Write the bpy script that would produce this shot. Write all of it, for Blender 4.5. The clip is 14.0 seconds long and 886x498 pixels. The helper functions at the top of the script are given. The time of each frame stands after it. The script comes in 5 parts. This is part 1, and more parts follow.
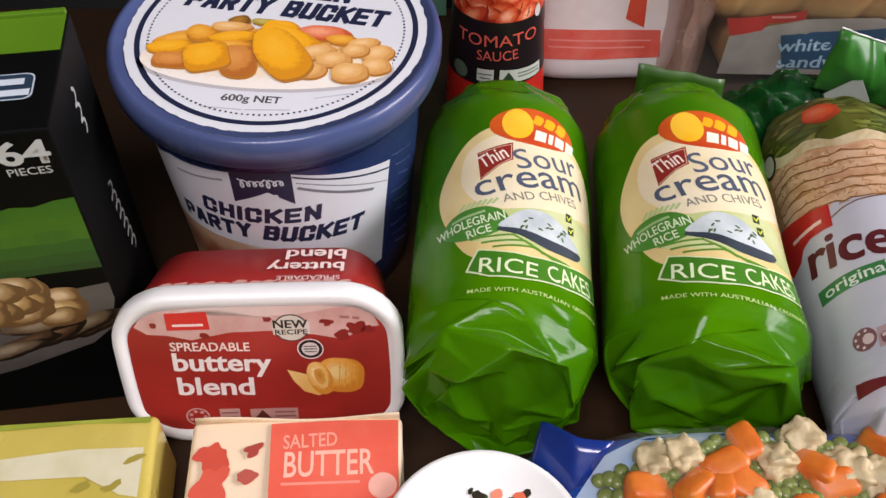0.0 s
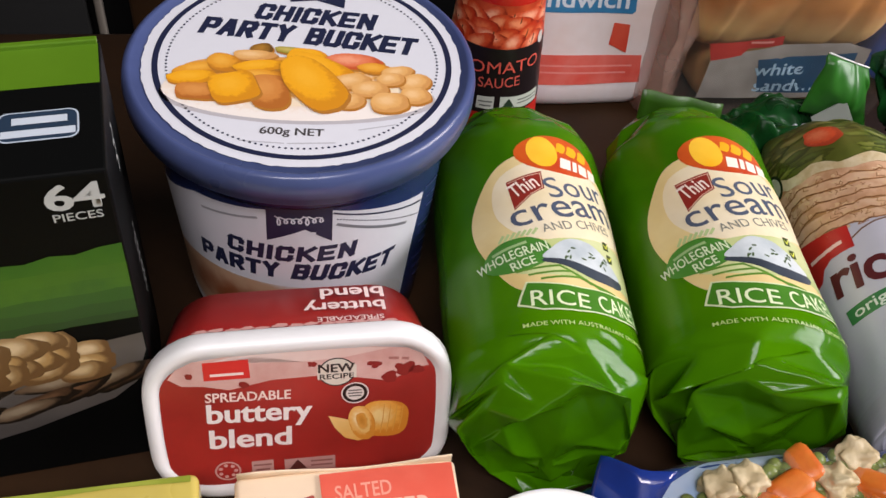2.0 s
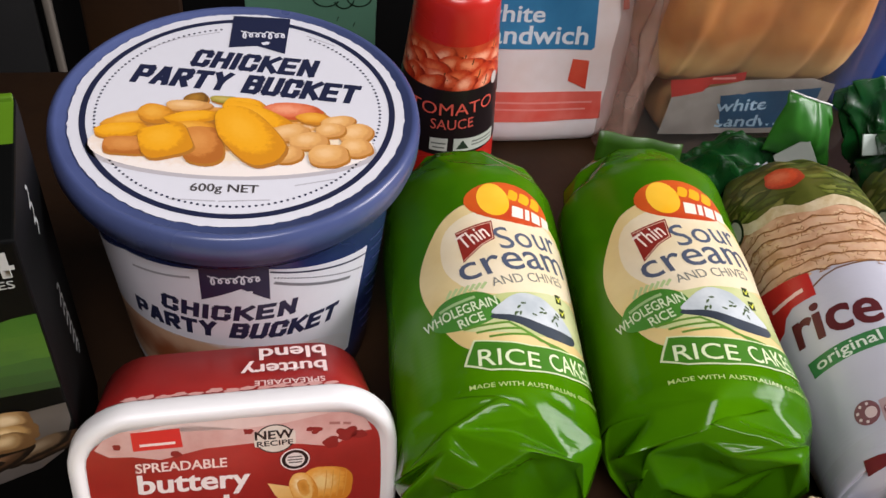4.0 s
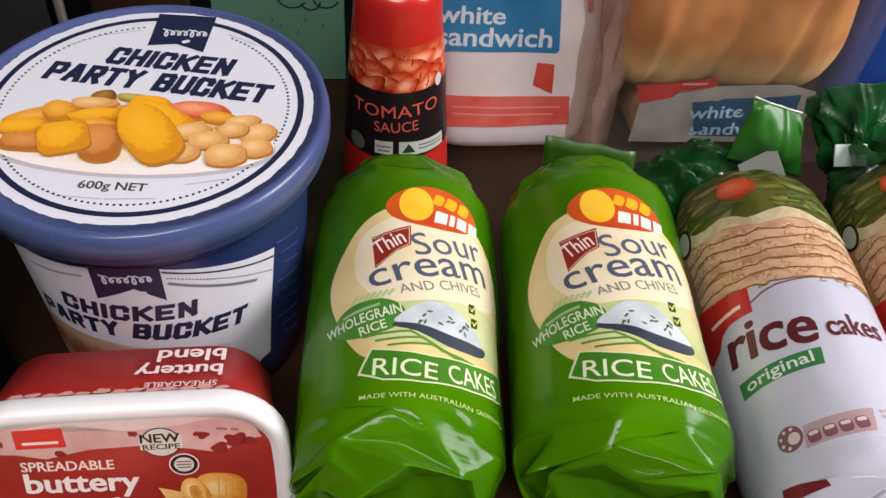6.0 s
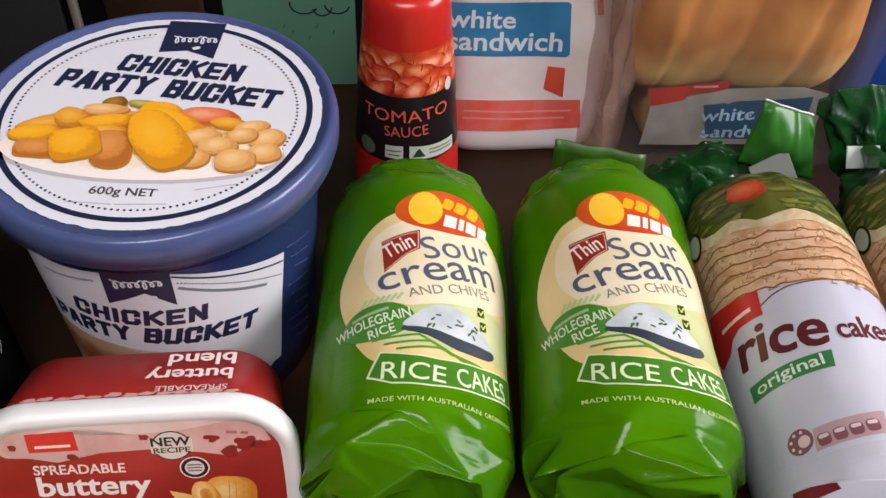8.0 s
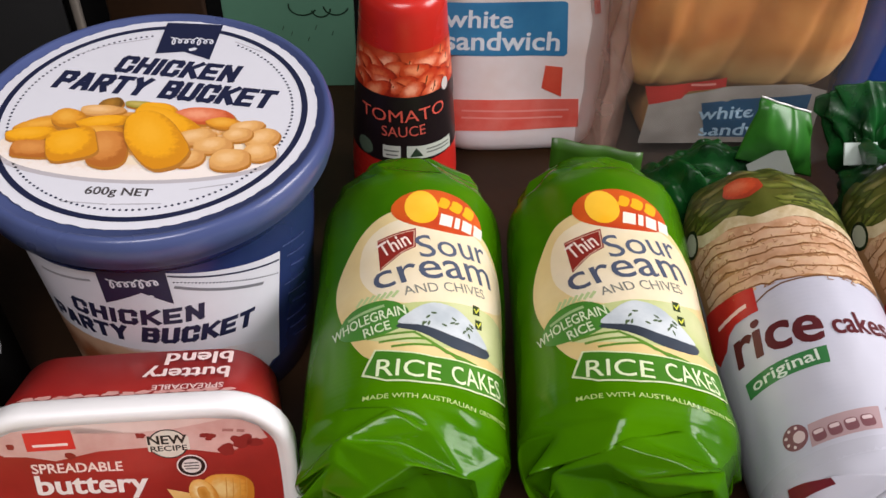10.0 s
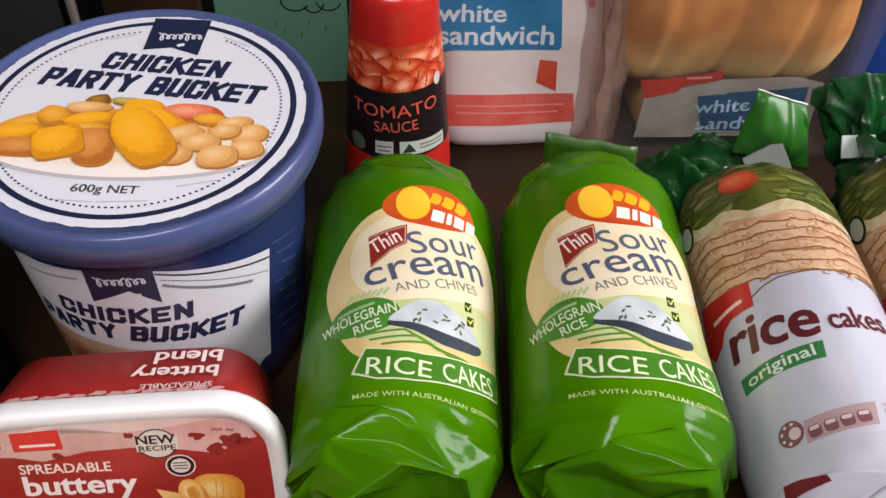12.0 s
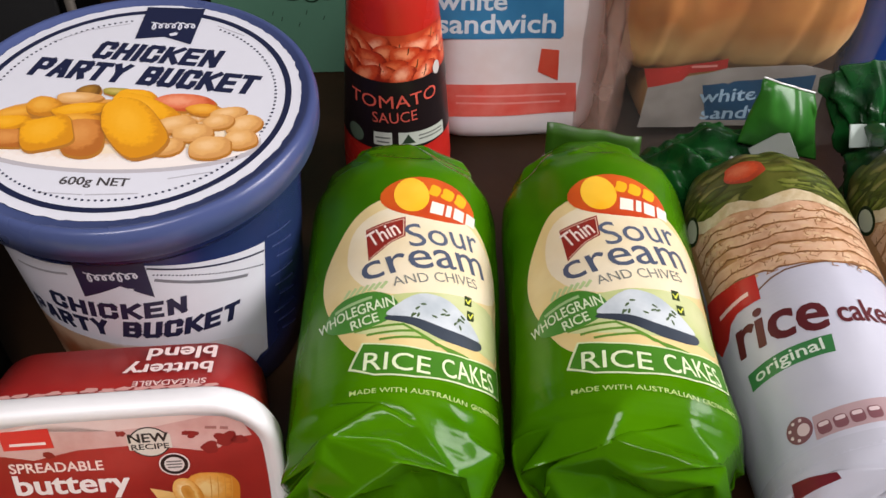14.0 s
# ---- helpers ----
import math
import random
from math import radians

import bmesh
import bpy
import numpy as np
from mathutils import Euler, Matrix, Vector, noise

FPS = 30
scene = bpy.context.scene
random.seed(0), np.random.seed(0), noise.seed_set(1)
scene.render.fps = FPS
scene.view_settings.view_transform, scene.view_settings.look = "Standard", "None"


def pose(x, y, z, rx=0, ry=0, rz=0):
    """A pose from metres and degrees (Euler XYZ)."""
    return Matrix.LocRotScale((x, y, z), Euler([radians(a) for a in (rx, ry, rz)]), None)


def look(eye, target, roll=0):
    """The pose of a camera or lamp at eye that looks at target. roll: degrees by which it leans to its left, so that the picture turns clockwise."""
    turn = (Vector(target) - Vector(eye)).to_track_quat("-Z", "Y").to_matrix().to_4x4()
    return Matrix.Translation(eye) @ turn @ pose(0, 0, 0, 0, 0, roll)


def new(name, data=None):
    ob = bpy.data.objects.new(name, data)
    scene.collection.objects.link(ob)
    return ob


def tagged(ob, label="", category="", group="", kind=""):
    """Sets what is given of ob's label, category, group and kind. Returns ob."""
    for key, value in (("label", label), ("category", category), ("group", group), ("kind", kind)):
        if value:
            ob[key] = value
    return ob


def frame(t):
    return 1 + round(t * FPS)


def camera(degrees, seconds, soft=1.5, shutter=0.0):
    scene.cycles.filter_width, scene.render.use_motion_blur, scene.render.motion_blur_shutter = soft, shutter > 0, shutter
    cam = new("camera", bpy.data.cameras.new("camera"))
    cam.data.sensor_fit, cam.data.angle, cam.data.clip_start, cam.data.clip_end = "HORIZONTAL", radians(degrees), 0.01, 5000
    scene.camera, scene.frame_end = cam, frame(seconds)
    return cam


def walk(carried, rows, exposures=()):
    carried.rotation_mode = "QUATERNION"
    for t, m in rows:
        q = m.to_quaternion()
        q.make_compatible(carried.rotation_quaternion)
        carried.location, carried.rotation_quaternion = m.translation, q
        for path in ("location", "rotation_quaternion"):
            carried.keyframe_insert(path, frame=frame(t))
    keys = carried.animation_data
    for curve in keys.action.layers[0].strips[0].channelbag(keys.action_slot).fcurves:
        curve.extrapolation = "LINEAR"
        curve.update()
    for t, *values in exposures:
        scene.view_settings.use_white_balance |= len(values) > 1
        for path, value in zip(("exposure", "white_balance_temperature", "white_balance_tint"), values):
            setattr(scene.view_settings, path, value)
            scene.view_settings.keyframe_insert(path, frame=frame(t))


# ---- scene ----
cam = camera(48.1, 14.0)
METRES, EYE, TILT, LEAN, TURN = 0.30, 0.488, -49.2, 0.0, 0.0
ROWS = [
    (0.0, 0.0, 0.0, 0.0, 0.0, 0.0, 0.0),
    (0.5, -0.1361, 0.0494, 0.0363, -3.61, 0.46, 1.2),
    (1.0, -0.2276, 0.0452, 0.0187, -6.39, 1.02, 1.89),
    (1.5, -0.289, 0.0496, 0.0172, -7.31, 1.04, 2.09),
    (2.0, -0.3075, 0.0766, 0.0293, -7.97, 1.03, 1.95),
    (4.5, -0.1576, 0.1366, 0.1036, -8.9, 1.86, 2.6),
    (5.0, -0.0103, 0.1388, 0.0945, -7.34, 2.01, 2.1),
    (5.5, 0.0197, 0.1398, 0.0828, -5.29, 2.3, 1.15),
    (6.0, 0.0533, 0.1555, 0.0873, -4.41, 2.39, 0.99),
    (6.5, 0.0718, 0.1867, 0.0736, -4.19, 2.32, 1.06),
    (7.0, 0.0663, 0.1766, 0.0825, -3.9, 2.37, 1.04),
    (7.5, 0.0729, 0.1736, 0.0849, -3.67, 2.48, 1.17),
    (8.0, 0.069, 0.1497, 0.0856, -3.34, 2.67, 1.17),
    (10.5, 0.0951, 0.1427, 0.0768, -2.73, 2.85, 1.52),
    (11.0, 0.0954, 0.1489, 0.0782, -2.65, 2.81, 1.58),
    (11.5, 0.1075, 0.1548, 0.08, -2.57, 2.77, 1.75),
    (12.0, 0.1136, 0.16, 0.0757, -2.55, 2.69, 1.81),
    (12.5, 0.1152, 0.1658, 0.0652, -2.38, 2.64, 1.83),
    (13.0, 0.107, 0.1641, 0.0732, -2.34, 2.57, 1.86),
    (13.5, 0.1078, 0.1796, 0.0767, -2.29, 2.34, 1.83),
    (14.0, 0.1231, 0.1974, 0.077, -2.31, 2.29, 2.01),
]
walk(cam, [(t, pose(0, 0, EYE, TILT, LEAN, TURN) @ pose(METRES * x, METRES * y, METRES * z, 90 + pitch, roll, yaw)) for t, x, y, z, yaw, pitch, roll in ROWS])

# ---- light ----
world = bpy.data.worlds.new("world")
scene.world = world
world.use_nodes = True
sky = world.node_tree.nodes.new("ShaderNodeTexSky")
sky.sky_type, sky.sun_disc = "NISHITA", False
sky.sun_elevation, sky.sun_rotation = radians(40), radians(100)
world.node_tree.links.new(sky.outputs[0], world.node_tree.nodes["Background"].inputs[0])
world.node_tree.nodes["Background"].inputs[1].default_value = 0.08


def window_light(name, m, w, h, power, colour):
    lamp = bpy.data.lights.new(name, "AREA")
    lamp.shape, lamp.size, lamp.size_y, lamp.energy, lamp.color = "RECTANGLE", w, h, power, colour
    ob = new(name, lamp)
    ob.matrix_world = m
    return ob


window_light("window_daylight", look((2.25, 0.2, 1.18), (0.1, 0.37, 0)), 1.3, 1.0, 74, (1.0, 0.95, 0.98))
window_light("ceiling_lamp", look((-0.1, -0.65, 1.70), (-0.1, -0.6499, 0)), 1.0, 0.5, 32, (1.0, 0.94, 0.96))


# ---- materials ----
def lin(c):
    c = c.lstrip("#")
    return tuple(((v / 12.92) if v <= 0.04045 else ((v + 0.055) / 1.055) ** 2.4) for v in (int(c[i:i + 2], 16) / 255 for i in (0, 2, 4)))


def material(name, colour, rough=0.5, var=0.12, scale=40, bump=0.0, bump_scale=200, metal=0.0, coat=0.0, second="", mix_scale=8, clear=0.0, ribs=0.0, shine=0.5):
    """A painted, printed or moulded surface: two scales of colour change, uneven gloss, fine relief."""
    m = bpy.data.materials.new(name)
    m.use_nodes = True
    nt = m.node_tree
    n, l = nt.nodes, nt.links
    b = n["Principled BSDF"]
    co = n.new("ShaderNodeTexCoord")
    c1 = Vector(lin(colour))
    c2 = Vector(lin(second)) if second else c1 * (1 - 1.6 * var)
    big = n.new("ShaderNodeTexNoise")
    big.inputs["Scale"].default_value, big.inputs["Detail"].default_value = mix_scale, 4
    l.new(co.outputs["Object"], big.inputs["Vector"])
    ramp = n.new("ShaderNodeValToRGB")
    ramp.color_ramp.elements[0].position, ramp.color_ramp.elements[1].position = 0.35, 0.65
    ramp.color_ramp.elements[0].color, ramp.color_ramp.elements[1].color = (*c1, 1), (*c2, 1)
    l.new(big.outputs["Fac"], ramp.inputs["Fac"])
    fine = n.new("ShaderNodeTexNoise")
    fine.inputs["Scale"].default_value, fine.inputs["Detail"].default_value = scale * 6, 6
    l.new(co.outputs["Object"], fine.inputs["Vector"])
    grade = n.new("ShaderNodeMapRange")
    grade.inputs["To Min"].default_value, grade.inputs["To Max"].default_value = 1 - var, 1 + var
    l.new(fine.outputs["Fac"], grade.inputs["Value"])
    mul = n.new("ShaderNodeVectorMath")
    mul.operation = "SCALE"
    l.new(ramp.outputs["Color"], mul.inputs[0])
    l.new(grade.outputs["Result"], mul.inputs["Scale"])
    l.new(mul.outputs["Vector"], b.inputs["Base Color"])
    gloss = n.new("ShaderNodeMapRange")
    gloss.inputs["To Min"].default_value, gloss.inputs["To Max"].default_value = max(0.02, rough - 0.08), min(1, rough + 0.08)
    l.new(big.outputs["Fac"], gloss.inputs["Value"])
    l.new(gloss.outputs["Result"], b.inputs["Roughness"])
    b.inputs["Metallic"].default_value = metal
    b.inputs["Specular IOR Level"].default_value = shine
    b.inputs["Coat Weight"].default_value = coat
    b.inputs["Coat Roughness"].default_value = 0.08
    last = None
    if bump:
        relief = n.new("ShaderNodeTexNoise")
        relief.inputs["Scale"].default_value, relief.inputs["Detail"].default_value = bump_scale, 5
        l.new(co.outputs["Object"], relief.inputs["Vector"])
        bp = n.new("ShaderNodeBump")
        bp.inputs["Strength"].default_value, bp.inputs["Distance"].default_value = bump, 0.001
        l.new(relief.outputs["Fac"], bp.inputs["Height"])
        last = bp
    if ribs:
        wave = n.new("ShaderNodeTexWave")
        wave.bands_direction = "Y"
        wave.inputs["Scale"].default_value, wave.inputs["Distortion"].default_value = 118, 0.8
        l.new(co.outputs["Object"], wave.inputs["Vector"])
        bp = n.new("ShaderNodeBump")
        bp.inputs["Strength"].default_value, bp.inputs["Distance"].default_value = ribs, 0.001
        l.new(wave.outputs["Fac"], bp.inputs["Height"])
        if last:
            l.new(last.outputs["Normal"], bp.inputs["Normal"])
        last = bp
    if last:
        l.new(last.outputs["Normal"], b.inputs["Normal"])
        if coat:
            l.new(last.outputs["Normal"], b.inputs["Coat Normal"])
    if clear:
        see = n.new("ShaderNodeBsdfTransparent")
        mix = n.new("ShaderNodeMixShader")
        mix.inputs[0].default_value = clear
        l.new(b.outputs[0], mix.inputs[1])
        l.new(see.outputs[0], mix.inputs[2])
        l.new(mix.outputs[0], n["Material Output"].inputs["Surface"])
    return m


M = {}
M["wood"] = material("dark stained wood", "33200f", 0.5, 0.2, 20, 0.15, 120, second="20130a", mix_scale=5, shine=0.3)
M["wall"] = material("painted wall", "6a635a", 0.8, 0.05, 20, 0.1)
M["floor"] = material("dark carpet", "2a2523", 0.95, 0.2, 60, 0.5, 400)
M["ceiling"] = material("ceiling paint", "9a958d", 0.9, 0.04)
M["cabinet"] = material("black lacquered cabinet", "060606", 0.6, 0.2, shine=0.15)
M["cabgrey"] = material("grey panel", "232323", 0.6, 0.1, shine=0.2)
M["navy"] = material("blue moulded plastic", "48547f", 0.3, 0.06, 20, 0.1, 60, second="3d4873")
M["tubclear"] = material("dark blue tub wall", "263262", 0.25, 0.1, 20, 0.05, 60)
M["paper"] = material("white label paper", "d8d9e0", 0.42, 0.02, 30, 0.04, 60)
M["navyink"] = material("navy ink", "1d2340", 0.45, 0.06)
M["blackcard"] = material("black printed carton", "040505", 0.6, 0.15, 30, 0.05, shine=0.12)
M["limecard"] = material("lime carton", "4f7610", 0.45, 0.05, 20, 0.03, second="5a8216")
M["greencard"] = material("green printed carton", "3c7010", 0.45, 0.06, 20, 0.03, second="2a6214", mix_scale=20)
M["white"] = material("white plastic", "ecebea", 0.35, 0.02, 20, 0.03, 60)
M["red"] = material("dark red print", "a62c26", 0.35, 0.08, 20, 0.04, 60, second="90241f", mix_scale=20)
M["redbody"] = material("dark red tub plastic", "96241f", 0.38, 0.06, 20, 0.05, 60, second="85191a", mix_scale=16)
M["film"] = material("green plastic film", "477c03", 0.24, 0.05, 12, 0.35, 34, second="366b02", mix_scale=14, coat=0.08, ribs=0.03, shine=0.25)
M["filmend"] = material("creased green film", "457a03", 0.14, 0.06, 12, 0.3, 60, second="336602", mix_scale=14, coat=0.03, shine=0.13, ribs=0.03)
M["filmwhite"] = material("white plastic film", "c4c5d0", 0.34, 0.03, 12, 0.5, 40, second="b6b8c6", mix_scale=14, coat=0.1, ribs=0.02)
M["filmwend"] = material("creased white film", "c4c5d0", 0.25, 0.03, 12, 0.3, 70, coat=0.2)
M["finfilm"] = material("dark green sealed film", "2c500e", 0.4, 0.1, 12, 0.2, 60, second="2c500c", mix_scale=60)
M["filmdark"] = material("dark green translucent film", "12521f", 0.38, 0.15, 12, 0.3, 80, second="062c0e", mix_scale=40, coat=0.08, clear=0.12, shine=0.3)
M["sauce"] = material("red bottle plastic", "bc251d", 0.28, 0.05, 20, 0.03, 60)
M["label"] = material("dark label", "1d1416", 0.35, 0.1)
M["breadbag"] = material("white printed bread bag", "ebe7e8", 0.32, 0.04, 12, 0.5, 30, second="e0cfc8", mix_scale=16, coat=0.2)
M["crust"] = material("golden bread crust", "a8622a", 0.5, 0.14, 14, 0.3, 90, second="bd8040", mix_scale=22)
def baked(m, low, high, pale):
    """Bread bakes paler towards its base: mixes a pale crumb tone in by height."""
    n, l = m.node_tree.nodes, m.node_tree.links
    b = n["Principled BSDF"]
    brown = b.inputs["Base Color"].links[0].from_socket
    co, cut, rise, mix = n.new("ShaderNodeTexCoord"), n.new("ShaderNodeSeparateXYZ"), n.new("ShaderNodeMapRange"), n.new("ShaderNodeMix")
    wave = n.new("ShaderNodeTexNoise")
    wave.inputs["Scale"].default_value = 24
    add = n.new("ShaderNodeMath")
    add.operation = "MULTIPLY_ADD"
    add.inputs[1].default_value = 0.05
    mix.data_type = "RGBA"
    rise.inputs["From Min"].default_value, rise.inputs["From Max"].default_value = low + 0.025, high + 0.025
    l.new(co.outputs["Object"], cut.inputs[0])
    l.new(co.outputs["Object"], wave.inputs["Vector"])
    l.new(wave.outputs["Fac"], add.inputs[0])
    l.new(cut.outputs["Z"], add.inputs[2])
    l.new(add.outputs[0], rise.inputs["Value"])
    l.new(rise.outputs["Result"], mix.inputs["Factor"])
    mix.inputs[6].default_value = (*lin(pale), 1)
    l.new(brown, mix.inputs[7])
    l.new(mix.outputs[2], b.inputs["Base Color"])


baked(M["crust"], 0.080, 0.108, "cfa468")
M["crumb"] = material("pale bread side", "bd9058", 0.7, 0.1, 20, 0.3, 120, second="a67840", mix_scale=20)
M["clearfilm"] = material("clear film", "e8e0d6", 0.12, 0.02, 12, 0.6, 45, coat=0.3, clear=0.96)
M["hazefilm"] = material("pinkish clear film", "d2b0a0", 0.25, 0.06, 12, 0.5, 60, second="b48c7a", mix_scale=30, coat=0.25, clear=0.55)
M["mint"] = material("mint green card", "5f9076", 0.6, 0.04, 20, 0.05)
M["bluefilm"] = material("blue film", "2a56b0", 0.22, 0.08, 12, 0.35, 60, second="1c3f94", mix_scale=20, coat=0.5)
M["bluedark"] = material("dark blue film", "1a3a96", 0.22, 0.08, 12, 0.35, 60, second="12286e", mix_scale=20, coat=0.5)
M["creampaper"] = material("cream butter paper", "ead2b4", 0.45, 0.03, 20, 0.15, 90)
M["cheese"] = material("yellow cheese wrap", "c6b45c", 0.28, 0.06, 12, 0.2, 50, second="b3a046", mix_scale=12, coat=0.4)


# ---- building helpers ----
def part(name, bm, mat, parent=None, label="", smooth=True):
    me = bpy.data.meshes.new(name)
    bmesh.ops.recalc_face_normals(bm, faces=bm.faces)
    bm.to_mesh(me)
    bm.free()
    for p in me.polygons:
        p.use_smooth = smooth
    me.materials.append(M[mat])
    ob = new(name, me)
    if parent is not None:
        ob.parent = parent
    if label:
        ob["label"] = label
    return ob


def thing(name, m, label, category, group="", kind=""):
    ob = new(name)
    ob.matrix_world = m
    ob.empty_display_size = 0.02
    return tagged(ob, label, category, group, kind)


def loft(rings, cap0=True, cap1=True, closed=True, bm=None):
    bm = bm or bmesh.new()
    rows = [[bm.verts.new(p) for p in ring] for ring in rings]
    n = len(rows[0])
    for a, b in zip(rows, rows[1:]):
        for i in range(n if closed else n - 1):
            j = (i + 1) % n
            bm.faces.new((a[i], a[j], b[j], b[i]))
    if cap0:
        bm.faces.new(rows[0])
    if cap1:
        bm.faces.new(rows[-1])
    return bm


def circle(r, z, n=64, cx=0.0, cy=0.0):
    return [(cx + r * math.cos(2 * math.pi * i / n), cy + r * math.sin(2 * math.pi * i / n), z) for i in range(n)]


def lathe(profile, n=64):
    return loft([circle(max(r, 0.0005), z, n) for r, z in profile])


def block(x0, x1, y0, y1, z0, z1, bevel=0.0, segments=2, bm=None):
    bm = bm or bmesh.new()
    made = bmesh.ops.create_cube(bm, size=1, matrix=Matrix.LocRotScale(((x0 + x1) / 2, (y0 + y1) / 2, (z0 + z1) / 2), None, (x1 - x0, y1 - y0, z1 - z0)))
    if bevel:
        edges = list({e for v in made["verts"] for e in v.link_edges})
        bmesh.ops.bevel(bm, geom=edges, offset=bevel, segments=segments, profile=0.5, affect="EDGES")
    return bm


def rounded(w, h, r, n=8, cx=0.0, cy=0.0, bow=0.0):
    """Outline of a rounded rectangle, counter-clockwise; bow swells the sides."""
    pts = []
    for k, (sx, sy) in enumerate(((1, -1), (1, 1), (-1, 1), (-1, -1))):
        for i in range(n + 1):
            a = math.pi / 2 * (k - 1 + i / n)
            pts.append(((w / 2 - r) * sx + r * math.cos(a), (h / 2 - r) * sy + r * math.sin(a)))
    out = []
    for k, ((x0, y0), (x1, y1)) in enumerate(zip(pts, pts[1:] + pts[:1])):
        steps = 6 if k % (n + 1) == n else 1
        out += [(x0 + (x1 - x0) * i / steps, y0 + (y1 - y0) * i / steps) for i in range(steps)]
    return [(cx + x * (1 + bow * (1 - (2 * y / h) ** 2)), cy + y * (1 + bow * (1 - (2 * x / w) ** 2))) for x, y in out]


# ---- the room ----
def setting(name, bm, mat, label, category):
    return tagged(part(name, bm, mat, None, "", False), label, category, "", "structure")


setting("floor", block(-2.3, 2.3, -1.8, 2.5, -0.85, -0.75), "floor", "dark carpeted floor under the table", "floor")
setting("ceiling", block(-2.4, 2.4, -1.9, 2.6, 1.75, 1.85), "ceiling", "plain pale ceiling", "ceiling")
setting("wall_west", block(-2.4, -2.3, -1.8, 2.5, -0.75, 1.75), "wall", "plain painted wall", "wall")


def wall_with_window(name, along_x, a0, a1, w0, w1, z0, z1, c0, c1):
    bm = bmesh.new()
    for p0, p1, q0, q1 in ((a0, w0, -0.75, 1.75), (w1, a1, -0.75, 1.75), (w0, w1, -0.75, z0), (w0, w1, z1, 1.75)):
        if along_x:
            block(p0, p1, c0, c1, q0, q1, bm=bm)
        else:
            block(c0, c1, p0, p1, q0, q1, bm=bm)
    return setting(name, bm, "wall", "painted wall with a window opening", "wall")


wall_with_window("wall_east", False, -1.8, 2.5, -0.52, 0.92, 0.6, 1.7, 2.3, 2.4)
setting("wall_south", block(-2.4, 2.4, -1.9, -1.8, -0.75, 1.75), "wall", "plain painted wall", "wall")
setting("wall_north", block(-2.4, 2.4, 2.5, 2.6, -0.75, 1.75), "wall", "plain painted wall", "wall")

light = thing("ceiling_light", pose(-0.1, -0.65, 1.71), "white rectangular ceiling light", "lamp")
part("frame", block(-0.52, 0.52, -0.27, 0.27, 0.012, 0.04, 0.004), "ceiling", light)
part("diffuser", block(-0.5, 0.5, -0.25, 0.25, 0.001, 0.012, 0.003), "white", light)

table = thing("dining_table", pose(0, 0, 0), "dark brown stained wooden table crowded with groceries", "table")
part("tabletop", block(-0.75, 0.85, -0.1, 0.685, -0.03, 0.0, 0.004), "wood", table)
for x in (-0.68, 0.78):
    for y in (-0.03, 0.61):
        part("leg", block(x - 0.03, x + 0.03, y - 0.03, y + 0.03, -0.75, -0.03, 0.004), "wood", table)

# ---- printing helpers: flat shapes in millimetres, laid on a surface ----
MM = 0.001


def ink(colour, rough=0.36, second="", scale=30):
    key = "ink " + colour + second + str(rough)
    if key not in M:
        M[key] = material(key, colour, rough, 0.05, 25, 0.03, 80, second=second, mix_scale=scale)
    return key


def poly(*pts):
    bm = bmesh.new()
    bm.faces.new([bm.verts.new((x * MM, y * MM, 0)) for x, y in pts])
    bmesh.ops.triangulate(bm, faces=bm.faces)
    return bm


def curvy(*pts):
    """A closed shape with a soft outline through the given corners."""
    n = len(pts)
    out = []
    for i in range(n):
        a, b, c, d = (Vector(pts[(i + k) % n]) for k in (-1, 0, 1, 2))
        for q in (0, 0.25, 0.5, 0.75):
            p = b * 2 + (c - a) * q + (a * 2 - b * 5 + c * 4 - d) * q * q + (b * 3 - a - c * 3 + d) * q ** 3
            out.append((p.x / 2, p.y / 2))
    return poly(*out)


def blob(cx, cy, rx, ry, turn=0.0, rough=0.0, seed=0, n=28, bm=None, square=1.0):
    """An ellipse with an uneven outline; square below 1 makes it boxy. Its UVs run from the middle to the rim."""
    bm = bm or bmesh.new()
    uv = bm.loops.layers.uv.verify()
    ca, sa = math.cos(radians(turn)), math.sin(radians(turn))
    vs, flat = [], []
    for i in range(n):
        a = 2 * math.pi * i / n
        k = 1 + rough * noise.noise((math.cos(a) * 1.3 + seed * 3.7, math.sin(a) * 1.3, seed * 1.9)) * 2
        c, d = math.cos(a), math.sin(a)
        if square < 1:
            c, d = math.copysign(abs(c) ** square, c), math.copysign(abs(d) ** square, d)
        x, y = rx * k * c, ry * k * d
        flat.append((c + 0.16 * ca - 0.22 * sa, d - 0.16 * sa - 0.22 * ca))
        vs.append(bm.verts.new(((cx + x * ca - y * sa) * MM, (cy + x * sa + y * ca) * MM, 0)))
    f = bm.faces.new(vs)
    for loop, q in zip(f.loops, flat):
        loop[uv].uv = q
    return bm


